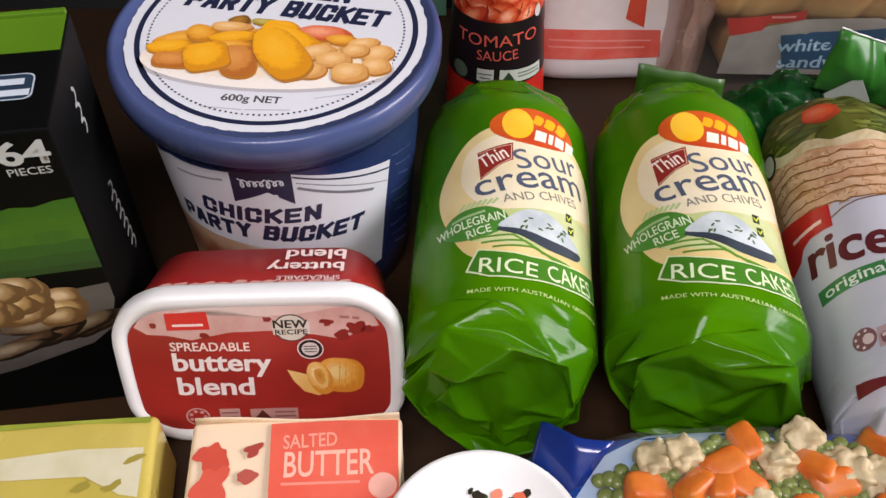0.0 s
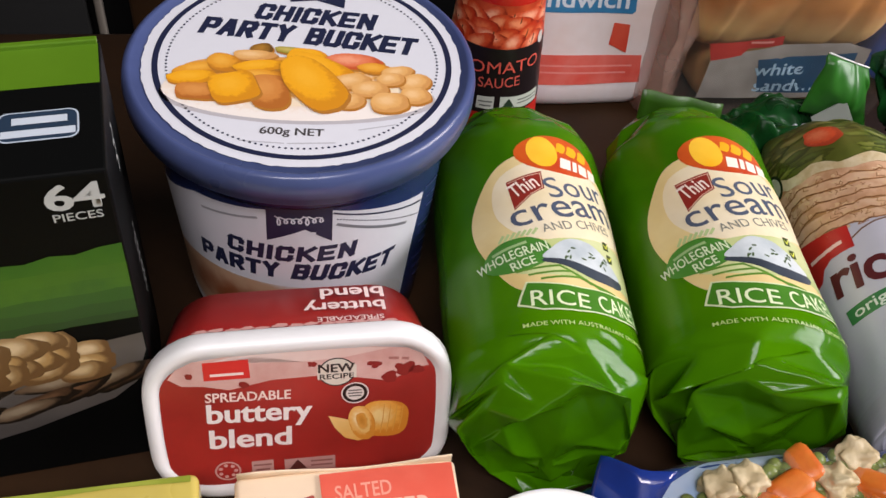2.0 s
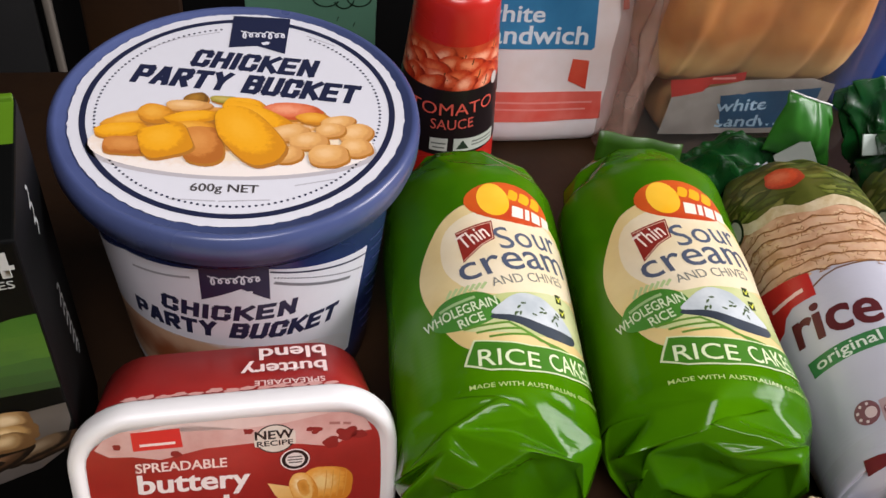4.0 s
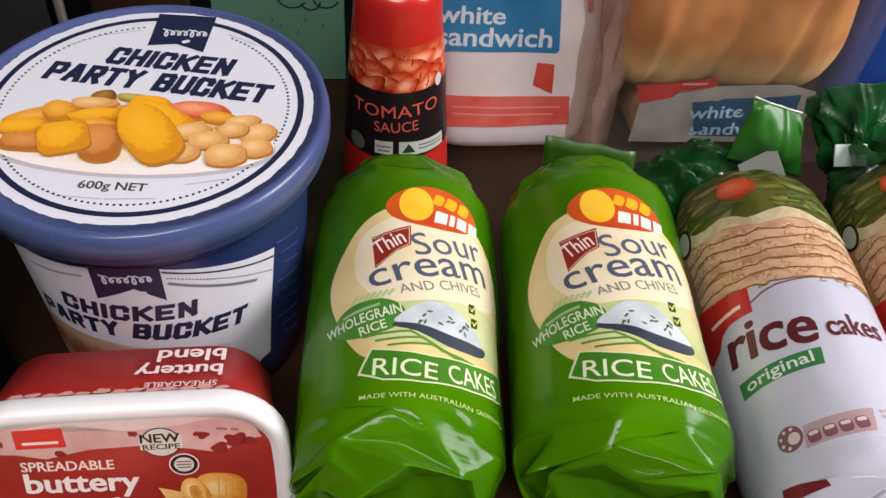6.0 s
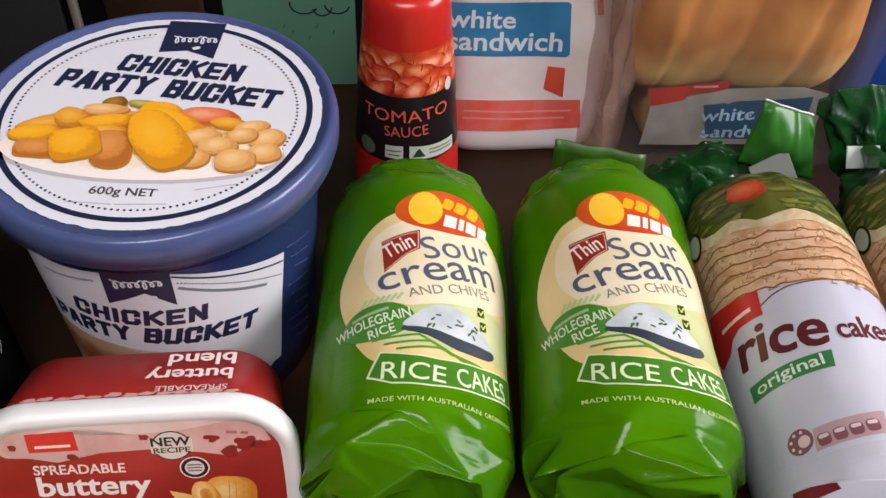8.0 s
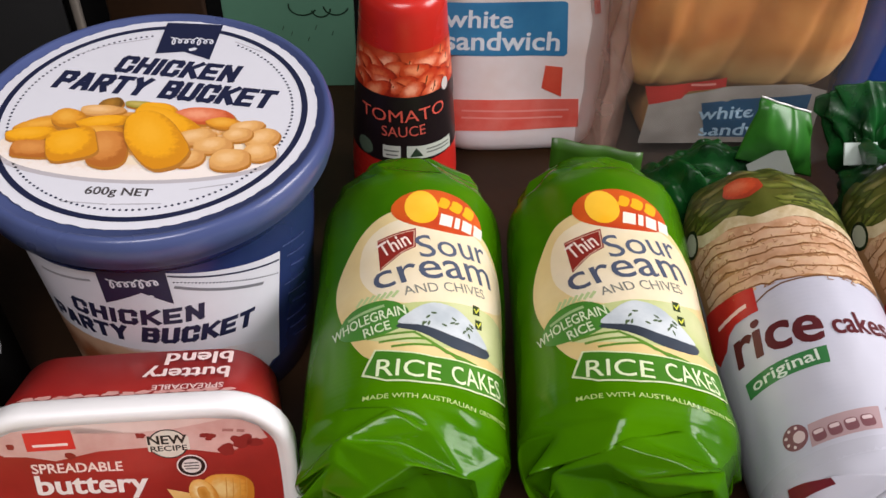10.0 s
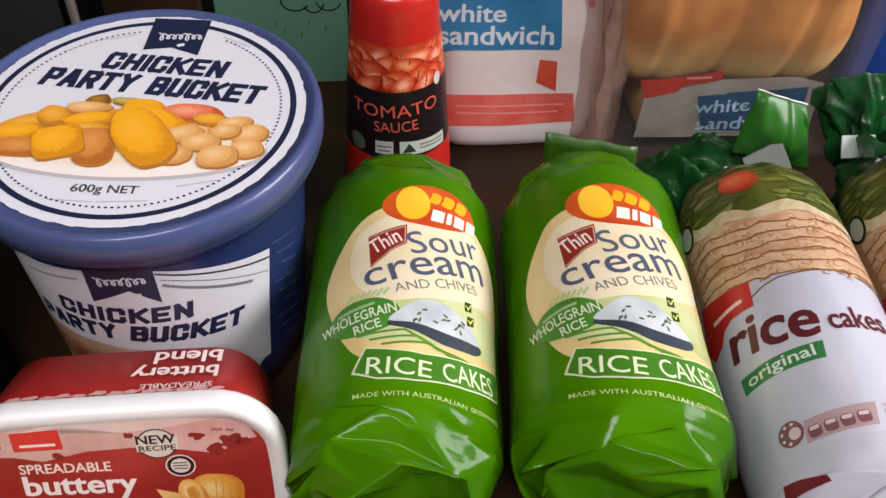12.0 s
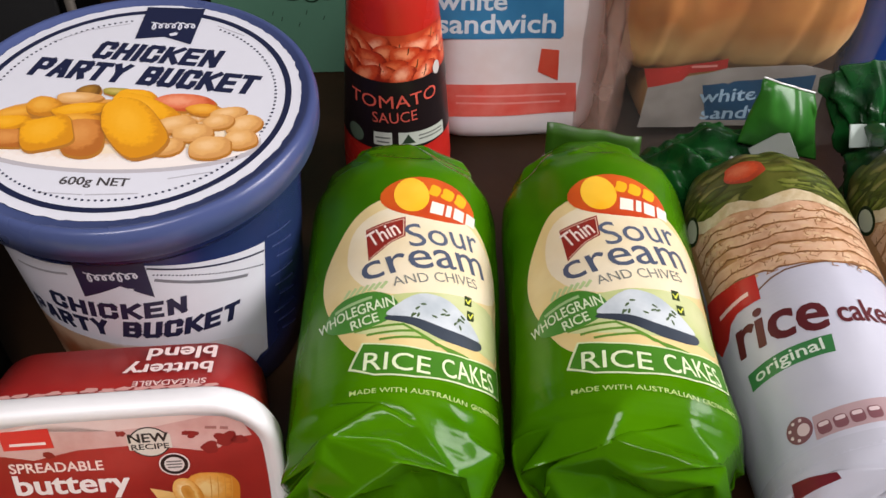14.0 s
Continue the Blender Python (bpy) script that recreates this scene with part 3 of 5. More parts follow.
for i, (x, z, r) in enumerate(((44, 67, 4), (51, 72, 5), (57, 71, 3.5), (-52, 77, 2), (6, 79, 2), (37, 76, 2.4), (-27, 69, 2.5), (34, 77, 1.6))):
    stamp("tree_print", blob(x, z, r, r * 0.85, 0, 0.25, i), lid_front, 6, ink("8a2420"), tub_lid)
stamp("brand_tag", poly((-45.4, 84.6), (-24, 85), (-23.6, 73.4), (-45.4, 73.4)), lid_front, 7, ink("d3302c"), tub_lid)
stamp("emblem", strokes([[(-41.5, 76.6), (-38.6, 76.6)], [(-37.3, 76.6), (-34.6, 76.6)], [(-33.4, 76.6), (-31, 76.6)], [(-30, 76.6), (-27.4, 76.6)]], 1.6), lid_front, 9, ink("f0d8d2"), tub_lid)
stamp("lettering", words("SPREADABLE", (-45.9, 59.6), (-5, 58.2), 5.8, 0.02), lid_front, 5, ink("efd9cf"), tub_lid)
stamp("lettering", words("buttery", (-46, 46), (4.8, 44), 12.2, 0.035), lid_front, 5, ink("f1e7e2"), tub_lid)
stamp("lettering", words("blend", (-46, 28.8), (-6, 27.4), 12.4, 0.035), lid_front, 5, ink("f1e7e2"), tub_lid)
stamp("badge", blob(17.8, 73, 9, 9), lid_front, 7, ink("2c2a26"), tub_lid)
stamp("badge", blob(17.8, 73, 8.3, 8.3), lid_front, 8, ink("d9d2c4"), tub_lid)
stamp("badge", panel(17.8, 73, 19, 8.6, 0.6), lid_front, 9, ink("d9d2c4"), tub_lid)
stamp("lettering", words("NEW", (8.8, 73.3), (26.4, 73.1), 5.2, 0.035), lid_front, 11, ink("191815"), tub_lid)
stamp("lettering", words("RECIPE", (9.4, 69), (26, 68.8), 3.2, 0.02), lid_front, 11, ink("191815"), tub_lid)
stamp("badge", blob(26.5, 58.7, 6.9, 6.9), lid_front, 12, ink("e6ddd6"), tub_lid)
stamp("badge", blob(26.5, 58.7, 6.2, 6.2), lid_front, 13, ink("171514"), tub_lid)
stamp("badge", blob(26.5, 58.7, 4.5, 4.5), lid_front, 14, ink("dcd5cf"), tub_lid)
stamp("small_print", strokes([[(23.6, 60.6), (29.4, 60.5)], [(23.4, 58.8), (29.6, 58.7)], [(23.8, 57), (29.2, 56.9)]], 0.8), lid_front, 15, ink("6a6460"), tub_lid)
stamp("butter_curl", poly((13, 44.5), (20, 42), (30, 38), (36, 28), (28, 25.5), (21, 28.5), (16, 36)), lid_front, 6, ink("e9b45c", second="f0c880", scale=50), tub_lid)
stamp("butter_curl", blob(41, 39.6, 12.6, 12.4, -8, 0.03, 2, 32, None, 0.72), lid_front, 7, picture("d98a2c", "eba847", "f7d58c"), tub_lid)
stamp("butter_curl", blob(30, 38, 6.6, 12, 12, 0.03, 3), lid_front, 8, picture("dd9436", "efb964", "fae3ae"), tub_lid)
stamp("butter_curl", blob(30.5, 38, 3.2, 7.4, 12, 0.06, 4), lid_front, 9, picture("f0c473", "e0a046", "cf8a30"), tub_lid)
for i in range(4):
    x = 40 + 3.2 * i
    stamp("butter_curl", strokes([[(x + 1.2, 49.4 - 0.5 * i), (x + 0.6, 40), (x - 0.8, 30 + 0.5 * i)]], 0.5), lid_front, 9, ink("e0a048"), tub_lid)
stamp("small_print", strokes([[(43, 79.5), (48, 79)], [(49.5, 78.8), (53, 78.2)]], 1.6, 0), lid_front, 7, ink("a87068"), tub_lid)
stamp("badge", hoop(-38.6, 12, 5.6, 6.6, 32), lid_front, 5, ink("c99a92"), tub_lid)
for i in range(7):
    a = i * 0.9
    stamp("badge", blob(-38.6 + 4 * math.cos(a), 12 + 4 * math.sin(a), 1.1, 1.1, n=8), lid_front, 5, ink("c99a92"), tub_lid)
stamp("printed_box", panel(-21, 12.6, 11, 9.5, 0.4), lid_front, 5, ink("bf968e"), tub_lid)
stamp("printed_box", panel(3, 12.2, 26, 9, 0.4), lid_front, 5, ink("b98d86"), tub_lid)
stamp("small_print", strokes([[(-25, 14.4), (-17, 14.3)], [(-24, 11), (-18, 11)], [(4, 14), (14, 13.8)], [(4, 11), (14, 10.8)]], 1.2), lid_front, 7, ink("8d5a54"), tub_lid)
stamp("printed_mark", poly((-8, 9), (1.5, 9), (-3.2, 16)), lid_front, 7, ink("5a2a26"), tub_lid)


def body_top(u, v, h):
    return Vector((u, v, 0.0972 - 0.102 * (v - 0.006) + h + 0.001 * (1 - (u / 0.06) ** 2)))


stamp("lettering", words("SPREADABLE", (43, 23), (10, 23), 4.0, 0.012), body_top, 4, ink("e6c9c2"), spread, 8)
stamp("lettering", words("buttery", (44.5, 36.5), (4, 36.5), 9.2, 0.03), body_top, 4, ink("ecd6d0"), spread, 8)
stamp("lettering", words("blend", (45, 50), (13, 50), 10, 0.03), body_top, 4, ink("ecd6d0"), spread, 8)
for i in range(13):
    x = -46 + 7.6 * i
    stamp("tree_print", blob(x, 17.2 + 0.8 * (i % 2), 3.6, 1.6, 0, 0.3, 70 + i), body_top, 3, ink("d09a92"), spread)

# ---- rice cake packs ----
R = 0.0515


def pack_surface(u, v, h=0.0, r=R):
    """Point on a lying pack: u along the girth from the crest, v along its length, h off the film."""
    a = u / r
    c, s = math.cos(a), math.sin(a)
    wob = 0.0011 * noise.noise((c * 1.3, s * 1.3, v * 18)) + 0.0005 * noise.noise((c * 3.6, s * 3.6, v * 40))
    far = max(0.0, (v - 0.165) / 0.035)
    rr = (r + wob) * (1 - 0.15 * far * far)
    return Vector(((rr + h) * math.sin(a), v, r + (rr + h) * math.cos(a) - 0.005 * far * far))


def folds(rng, count, span_u, span_v, lean):
    """Random creases in the film: each a line with a steep and a gentle side."""
    out = []
    for _ in range(count):
        turn = rng.gauss(0, lean)
        out.append((rng.uniform(-span_u, span_u), rng.uniform(0, span_v), math.cos(turn), math.sin(turn), rng.uniform(0.003, 0.007), rng.uniform(0.009, 0.026), rng.uniform(0.0022, 0.0052) * rng.choice((1, 1, -0.8)), rng.uniform(0.016, 0.05)))
    return out


def crease(marks, u, s):
    d = 0.0
    for cu, cs, c, k, w0, w1, amp, length in marks:
        du, ds = u - cu, s - cs
        off, along = du * c - ds * k, du * k + ds * c
        side = 1 - (off / w1 if off > 0 else -off / w0)
        end = 1 - abs(along) / length
        if side > 0 and end > 0:
            d += amp * side * min(1, 2.2 * end)
    return d


def creased_end(near, reach, seed, count=11, calm=1.0, start=None, blend=0.016):
    """Film folded down over the end of the stack: large uneven facets with crisp edges, growing out of the smooth sleeve."""
    rng = random.Random(seed)
    rows = []
    steps = ((1.0, 0.55, 0, 0.001), (1.0, 0.1, 0, 0.006), (0.99, -0.4, -0.001, 0.012), (0.96, -0.8, -0.003, 0.012), (0.91, -1.05, -0.006, 0.009), (0.70, -1.1, -0.012, 0.009), (0.40, -1.06, -0.019, 0.006), (0.12, -1.04, -0.024, 0.002))
    for j, (k, dy, dz, jit) in enumerate(steps):
        ring = []
        jit *= calm
        for i in range(count):
            a = 2 * math.pi * (i + 0.5 * (j % 2) + (rng.uniform(-0.42, 0.42) if j > 0 else 0)) / count
            rr = R * k + rng.uniform(-jit, jit * 0.25)
            y = near + dy * reach + rng.uniform(-jit, jit) * 0.9
            ring.append(Vector((rr * math.sin(a), y, max(0.0015, R + rr * math.cos(a) + dz))))
        rows.append(ring)
    bm = bmesh.new()
    made = [[bm.verts.new((p.x, near + blend + 0.004, p.z)) for p in rows[0]]] + [[bm.verts.new(p) for p in ring] for ring in rows]
    for j, (a, b) in enumerate(zip(made, made[1:])):
        for i in range(count):
            k = (i + 1) % count
            if rng.random() < 0.5 or j == 0:
                bm.faces.new((a[i], a[k], b[i])), bm.faces.new((a[k], b[k], b[i]))
            else:
                bm.faces.new((a[i], a[k], b[k])), bm.faces.new((a[i], b[k], b[i]))
    bm.faces.new(made[-1])
    bmesh.ops.triangulate(bm, faces=bm.faces)
    bmesh.ops.subdivide_edges(bm, edges=bm.edges[:], cuts=7, use_grid_fill=True)
    bmesh.ops.smooth_vert(bm, verts=bm.verts, factor=0.42, use_axis_x=True, use_axis_y=True, use_axis_z=True)
    for v in bm.verts:
        w = min(1.0, max(0.0, (v.co.y - near + 0.006) / (blend + 0.004)))
        w = w * w * (3 - 2 * w)
        if w > 0 and math.hypot(v.co.x, v.co.z - R) > R * 0.6:
            a = math.atan2(v.co.x, v.co.z - R)
            q = pack_surface(a * R, v.co.y if start is None else start - v.co.y, 0.00005 if start is None else -0.0001)
            v.co.x, v.co.z = v.co.x + (q.x - v.co.x) * w, v.co.z + (q.z - v.co.z) * w
        v.co += Vector((0, 0.5, 1)) * (1 - w) * (0.0006 * noise.noise(v.co * 120) + 0.0003 * noise.noise(v.co * 300))
        v.co.z = max(v.co.z, 0.001)
    return bm


def dome_surface(u, v, h=0.0):
    """A lying pack whose far end is drawn in to a round shoulder and a neck."""
    q = min(1.0, max(0.0, (v - 0.142) / 0.078))
    k = max(0.30, math.sqrt(max(0.0, 1 - q * q)))
    flat = max(0.12, math.sqrt(max(0.0, 1 - min(1.0, q * 0.078 / 0.063) ** 2)))
    p = pack_surface(u, min(v, 0.165), h)
    a = u / R
    pleat = 0.0016 * q * math.sin(9 * a + 2 * math.sin(3 * a))
    return Vector((p.x * k + pleat * math.sin(a), v, R + (p.z - R) * flat + pleat * math.cos(a)))


def flared(p, amount):
    """Loose film spreads sideways towards the near end."""
    q = min(1.0, max(0.0, (0.075 - p.y) / 0.075))
    p.x *= 1 + amount * q * q * (3 - 2 * q)
    return p


def pack(name, m, label, group, mat, matend, seed, near, reach, dome=False, droop=0.1, flare=0.0):
    """A film sleeve round a stack, its near end folded down in creases."""
    t = thing(name, m, label, "rice cakes", group)
    n = 144
    rows = 84
    begin, finish = near + 0.012, 0.217 if dome else 0.173
    vs = [begin + (finish - begin) * math.sin(math.pi / 2 * i / rows) for i in range(rows + 1)]
    surface = dome_surface if dome else pack_surface
    rings = [[flared(surface(2 * math.pi * R * (i / n), v), flare) for i in range(n)] for v in vs]
    part("film_sleeve", loft(rings, cap0=False, cap1=dome), mat, t)
    if not dome:
        bm = creased_end(0.0, 0.030, seed + 70, 17, 0.5, 0.176, 0.004)
        for v in bm.verts:
            if v.co.y < -0.004:
                q = min(1.0, (-v.co.y - 0.004) / 0.026)
                v.co.x, v.co.z = v.co.x * (0.985 - 0.1 * q), R + (v.co.z - R) * (0.985 - droop * q) - 0.02 * (droop - 0.05) * q
            v.co.y = 0.176 - v.co.y
        part("far_end", bm, matend, t, "pleated film end")
    bm = creased_end(near, reach, seed)
    for v in bm.verts:
        flared(v.co, flare)
    part("creased_end", bm, matend, t, "folded and creased glossy film")
    return t


PACKS = [pose(0.029, 0.282, 0, 0, 0, -3.4), pose(0.138, 0.282, 0, 0, 0, -2.8)]
packs = [pack("rice_cake_pack", PACKS[i], "lime green film pack of rice cakes lying on the table", "green rice cake packs", "film", "filmend", 11 + i, 0.012, 0.020, False, (0.09, 0.20)[i], (0.0, 0.075)[i]) for i in range(2)]


def print_green(t, shift, flare):
    def s(u, v, h):
        return flared(pack_surface(u + shift[0], v + shift[1] - shift[2] * max(0.0, u + 0.02), h), flare)

    def put(name, bm, lift, mat, label="", dv=5):
        return stamp(name, bm, s, lift, mat, t, 3, dv, label)

    put("cake_picture", curvy((-9, 143.5), (-22, 136), (-32, 122.6), (-38.8, 108), (-39.9, 93), (-35, 75), (-23, 52), (-10, 44), (20, 42), (58, 52), (63, 80), (63, 118), (50, 136), (30, 146), (8, 148)), 3, ink("e2cf98", second="d9bf7e", scale=20), "cream round rice cake picture")
    put("cake_picture", curvy((-16, 132), (-26, 118), (-24, 96), (-8, 80), (20, 80), (60, 98), (60, 122), (40, 136), (10, 140)), 4, ink("e7dcc0", second="e4d3aa", scale=20))
    put("leaf_field", curvy((-22, 74), (0, 78), (22, 83), (58, 88), (60, 62), (40, 58), (10, 54), (-20, 58)), 5, ink("b4bf7c", second="c6cb98", scale=30))
    put("logo_oval", blob(16, 146, 27, 15.5, 4), 5, ink("b8391c", second="cf5a1c"))
    put("logo_sun", blob(5.5, 146.5, 9.2, 12.5), 7, ink("f2b117", second="f6c33a"))
    for x0, y0, w, h in ((14, 148.6, 5.6, 7), (21, 148.2, 6.4, 7.4), (29, 147.6, 6.4, 7.8)):
        put("logo_bar", curvy((x0, y0 + 0.6), (x0 + w * 0.8, y0 - 0.4), (x0 + w + 1.2, y0 + h * 0.5), (x0 + w + 1.2, y0 + h), (x0 + 2.4, y0 + h + 0.8), (x0 + 1, y0 + h * 0.5)), 8, ink("f0b01e"))
    for x0, y0, w, h in ((15, 135, 7, 9), (23.5, 135.6, 3, 9), (28, 136, 6.4, 9), (36, 137, 6.4, 9)):
        put("logo_bar", poly((x0, y0), (x0 + w, y0 + 0.4), (x0 + w + 1.2, y0 + h), (x0 + 1.2, y0 + h - 0.2)), 8, ink("f0e8d8"))
    put("flash", poly((-17.5, 123.5), (2.8, 130), (3.2, 116.5), (-4, 112), (-14.6, 101.2)), 6, ink("8e2a20"))
    put("flash_edge", strokes([[(-16.6, 122.6), (2, 128.4), (2.2, 117), (-4.4, 112.6), (-14, 103)]], 0.5), 7, ink("d8b9a0"))
    put("lettering", words("Thin", (-13.8, 110.5), (1, 118.5), 10, 0.012, 0.05), 8, ink("efe3d6"))
    put("lettering", words("Sour", (6.1, 109), (46.5, 121.5), 15.5, 0.002), 8, ink("566074"))
    put("lettering", words("cream", (-15.9, 87.8), (50, 107), 17.5, 0.005), 8, ink("4e586c"))
    put("lettering", words("AND CHIVES", (-1.2, 83.2), (43.8, 96.4), 5.8, 0.0), 8, ink("7c7f78"))
    put("leaf_badge", blob(-17, 69.5, 18.5, 11.5, 8, 0.05, 2), 6, ink("3f7c28", second="4f8c34"))
    put("leaf_badge", strokes([[(-25 + 3 * i, 80 + 0.5 * i), (-23 + 3 * i, 83.5 + 0.4 * i)] for i in range(7)], 1.6), 7, ink("b4c98c"))
    put("lettering", words("WHOLEGRAIN", (-38.5, 62.5), (0, 71.2), 6.0, 0.012), 9, ink("d7e4c2"))
    put("lettering", words("RICE", (-20, 59), (-7, 62.5), 5.4, 0.012), 9, ink("d7e4c2"))
    put("small_print", strokes([[(-29, 72.5), (-22, 74.5), (-12, 77)]], 1.8), 9, ink("9dbb82"))
    put("dip_bowl", curvy((-5, 64), (8, 60.5), (24, 55.5), (41, 57), (46, 63.5), (30, 66), (10, 70)), 7, ink("3c4550", second="2c333e"))
    put("dip_picture", curvy((-4, 66), (2, 73), (8, 78), (14, 80.5), (24, 80), (32, 76), (40, 70), (44, 64), (26, 62.5), (10, 65)), 8, ink("c9d0d2", second="aeb8bc", scale=60))
    rng = random.Random(4)
    for i in range(16):
        x = rng.uniform(3, 36)
        put("chive_picture", blob(x, rng.uniform(67, 76) - 0.12 * abs(x - 18), 1.6, 0.6, rng.uniform(0, 180), n=8), 10, ink("4a5f3a"))
    put("chive_picture", strokes([[(-18, 58), (4, 60.5), (20, 52), (44, 50)], [(-12, 55), (10, 57.5), (26, 50), (50, 49)], [(-6, 52), (14, 54.5), (34, 49)]], 1.3), 7, ink("5d8a2c"))
    put("tick_box", poly((34.5, 81), (39, 82.2), (39, 88), (34.5, 87)), 8, ink("2c3d1a"))
    put("tick_box", poly((36, 72.5), (40.5, 74), (40.5, 79.5), (36, 78.5)), 8, ink("2c3d1a"))
    put("tick", strokes([[(35.4, 84.6), (36.6, 83), (38.4, 86.4)]], 0.8), 10, ink("d4d84a"))
    put("tick", strokes([[(36.9, 76.2), (38, 74.8), (39.8, 78)]], 0.8), 10, ink("d4d84a"))
    band = [(-14.5, 50.8), (0, 48.8), (14, 48.2), (36, 50.4), (62.5, 58), (61.5, 40.6), (36, 34.3), (10, 31.6), (-8, 32.4), (-20.5, 36.9), (-18.6, 42), (-16.6, 46.4)]
    put("name_band", poly(*band), 9, ink("d3deb0"))
    inner = [(-13.8, 49.9), (0, 48), (14, 47.4), (36, 49.6), (61.5, 56.9), (60.8, 41.5), (36, 35.2), (10, 32.5), (-8, 33.3), (-19, 37.6), (-17.2, 42.2), (-15.2, 46.6)]
    put("name_band", poly(*inner), 10, ink("46801f", second="3a7319"))
    put("lettering", words("RICE", (-13.4, 35.6), (17, 34.4), 9.4, 0.004), 12, ink("dde8c0"))
    put("lettering", words("CAKES", (23.5, 35.0), (55.5, 40.8), 10.0, 0.004), 12, ink("dde8c0"))
    put("lettering", words("MADE WITH AUSTRALIAN", (-19.1, 23.2), (36, 23.6), 2.6, 0.004), 4, ink("b9d07c"))
    put("lettering", words("GROWN RICE", (38.5, 24), (60, 27), 2.6, 0.004), 4, ink("b9d07c"))


print_green(packs[0], (0.0, 0.0, 0.0), 0.0)
print_green(packs[1], (-0.0105, -0.001, 0.10), 0.075)
part("fin_seal", loft([[(-0.0255 + 0.056 * i / 12, 0.2085 + 0.004 * q + 0.001 * math.sin(i * 1.1), 0.062 + (0.0305 - 0.011 * i / 12) * q) for i in range(13)] for q in (0, 0.35, 0.7, 1)], False, False, False), "finfilm", packs[1], "upright sealed film edge").modifiers.new("thickness", "SOLIDIFY").thickness = 0.0006

SLIM = Matrix.Diagonal((0.885, 1, 1, 1))
WHITES = [pose(0.2435, 0.282, 0) @ SLIM, pose(0.3485, 0.288, 0, 0, 0, 2) @ SLIM]
whites = [pack("rice_cake_pack", WHITES[i], "white film pack of rice cakes with a green tied end", "white rice cake packs", "filmwhite", "filmwend", 31 + i, -0.024, 0.010, True) for i in range(2)]


def regrip(u):
    """Places along the girth of the slim white sleeve, whose print is wrapped a little to one side."""
    a = u / R
    if a < -1.2:
        return u
    if a > 0.851:
        return R * (1.325 + a - 0.851)
    return R * math.asin((R * math.sin(a) + 0.0055) / (0.885 * R))


def print_white(t):
    def put(name, bm, lift, mat, label="", dv=4):
        return stamp(name, bm, lambda u, v, h: dome_surface(regrip(u), v, h), lift, mat, t, 3, dv, label)

    put("cake_picture", poly((-78, 104), (-60, 100), (-44, 95), (-30, 92), (-12, 91), (10, 88), (40, 84), (70, 80), (78, 84), (78, 140), (-78, 156)), 2, ink("a87c52", second="b98f64", scale=24), "rice cake and salad picture")
    put("salad_picture", poly((-150, 150), (-78, 150), (-66, 150), (-52, 140), (-34, 137), (-22, 133), (2, 133), (10, 129), (30, 126), (60, 120), (78, 116), (150, 110), (150, 212), (-150, 212)), 4, ink("485018", second="5c6226", scale=50))
    rng = random.Random(9)
    for i in range(60):
        x = rng.uniform(-84, 84)
        put("lettuce_picture", blob(x, rng.uniform(142, 186), 12, 3.0, rng.uniform(-14, 14), 0.3, i), 5 + i * 0.12, picture("3c4414", ("566420", "667028", "464e18", "767838")[i % 4], ("727c34", "7e8240", "586424", "8a8650")[i % 4]))
    put("tomato_picture", blob(-27, 165, 13, 10, -25, 0.12, 3), 14, picture("a83a20", "d2502c", "e87a54"))
    put("spread_picture", poly((-72, 158), (-66, 155), (-58, 147), (-52, 145), (-42, 146), (-34, 142.5), (-28, 138), (-22, 138), (-7, 141), (2, 138), (10, 134), (30, 131), (60, 125), (60, 118), (10, 128), (2, 131), (-7, 132.5), (-22, 131), (-34, 135), (-42, 138), (-52, 138), (-60, 140), (-72, 150)), 14, ink("d2c4a2", second="bba880", scale=140))
    for k in range(6):
        v = 131 - 7.2 * k
        pts = [(-72 + 4 * i, v + 6 - 0.06 * (4 * i) + 2.2 * noise.noise((i * 0.45, k * 3.1, 0.5)) + 5 * math.exp(-((4 * i - 14) / 16) ** 2)) for i in range(34)]
        low = [(x, y - 6.4 + 1.2 * noise.noise((x * 0.2, k, 2))) for x, y in reversed(pts)]
        put("cake_edge_picture", poly(*(pts + low)), 6, ink(("cfa888", "c89e7c", "d2b090")[k % 3], second=("b98e6a", "d2b090", "bd9270")[k % 3], scale=110))
        cracks, pits = [], bmesh.new()
        for i in range(26):
            x = rng.uniform(-70, 60)
            y = v + 3 - 0.06 * (x + 72) - rng.uniform(0, 5.5) + 5 * math.exp(-((x + 58) / 16) ** 2)
            cracks.append([(x, y), (x + rng.uniform(-2, 2), y - rng.uniform(1, 2.6)), (x + rng.uniform(-1, 4), y - rng.uniform(1, 4))])
            blob(x + rng.uniform(-3, 3), y + rng.uniform(-2, 2), rng.uniform(1, 2.4), rng.uniform(0.7, 1.4), rng.uniform(-30, 30), 0.3, i, 9, pits)
        put("crack_picture", pits, 7, ink("d6b894", second="caa67e"))
        put("crack_picture", strokes(cracks, 0.5), 8, ink("946a48", second="a87e58"))
        put("cake_edge_picture", strokes([[(x, y - 6.6 + 1.5 * noise.noise((x * 0.3, k, 5))) for x, y in pts]], 1.0), 8, ink("7a5232", second="986a40", scale=200))
    put("wave_line", strokes([[(-42, 84), (-34, 87.5), (-26, 89.4), (-10, 89.8), (8, 89), (24, 85.6), (50, 79)]], 1.0), 5, ink("7a5a44"))
    put("brand_tag", poly((-78, 104), (-58, 99), (-40.3, 94), (-41.5, 79), (-56, 80.5), (-62, 78), (-67, 72), (-78, 70), (-84, 80)), 9, ink("c02a26", second="ae2422"))
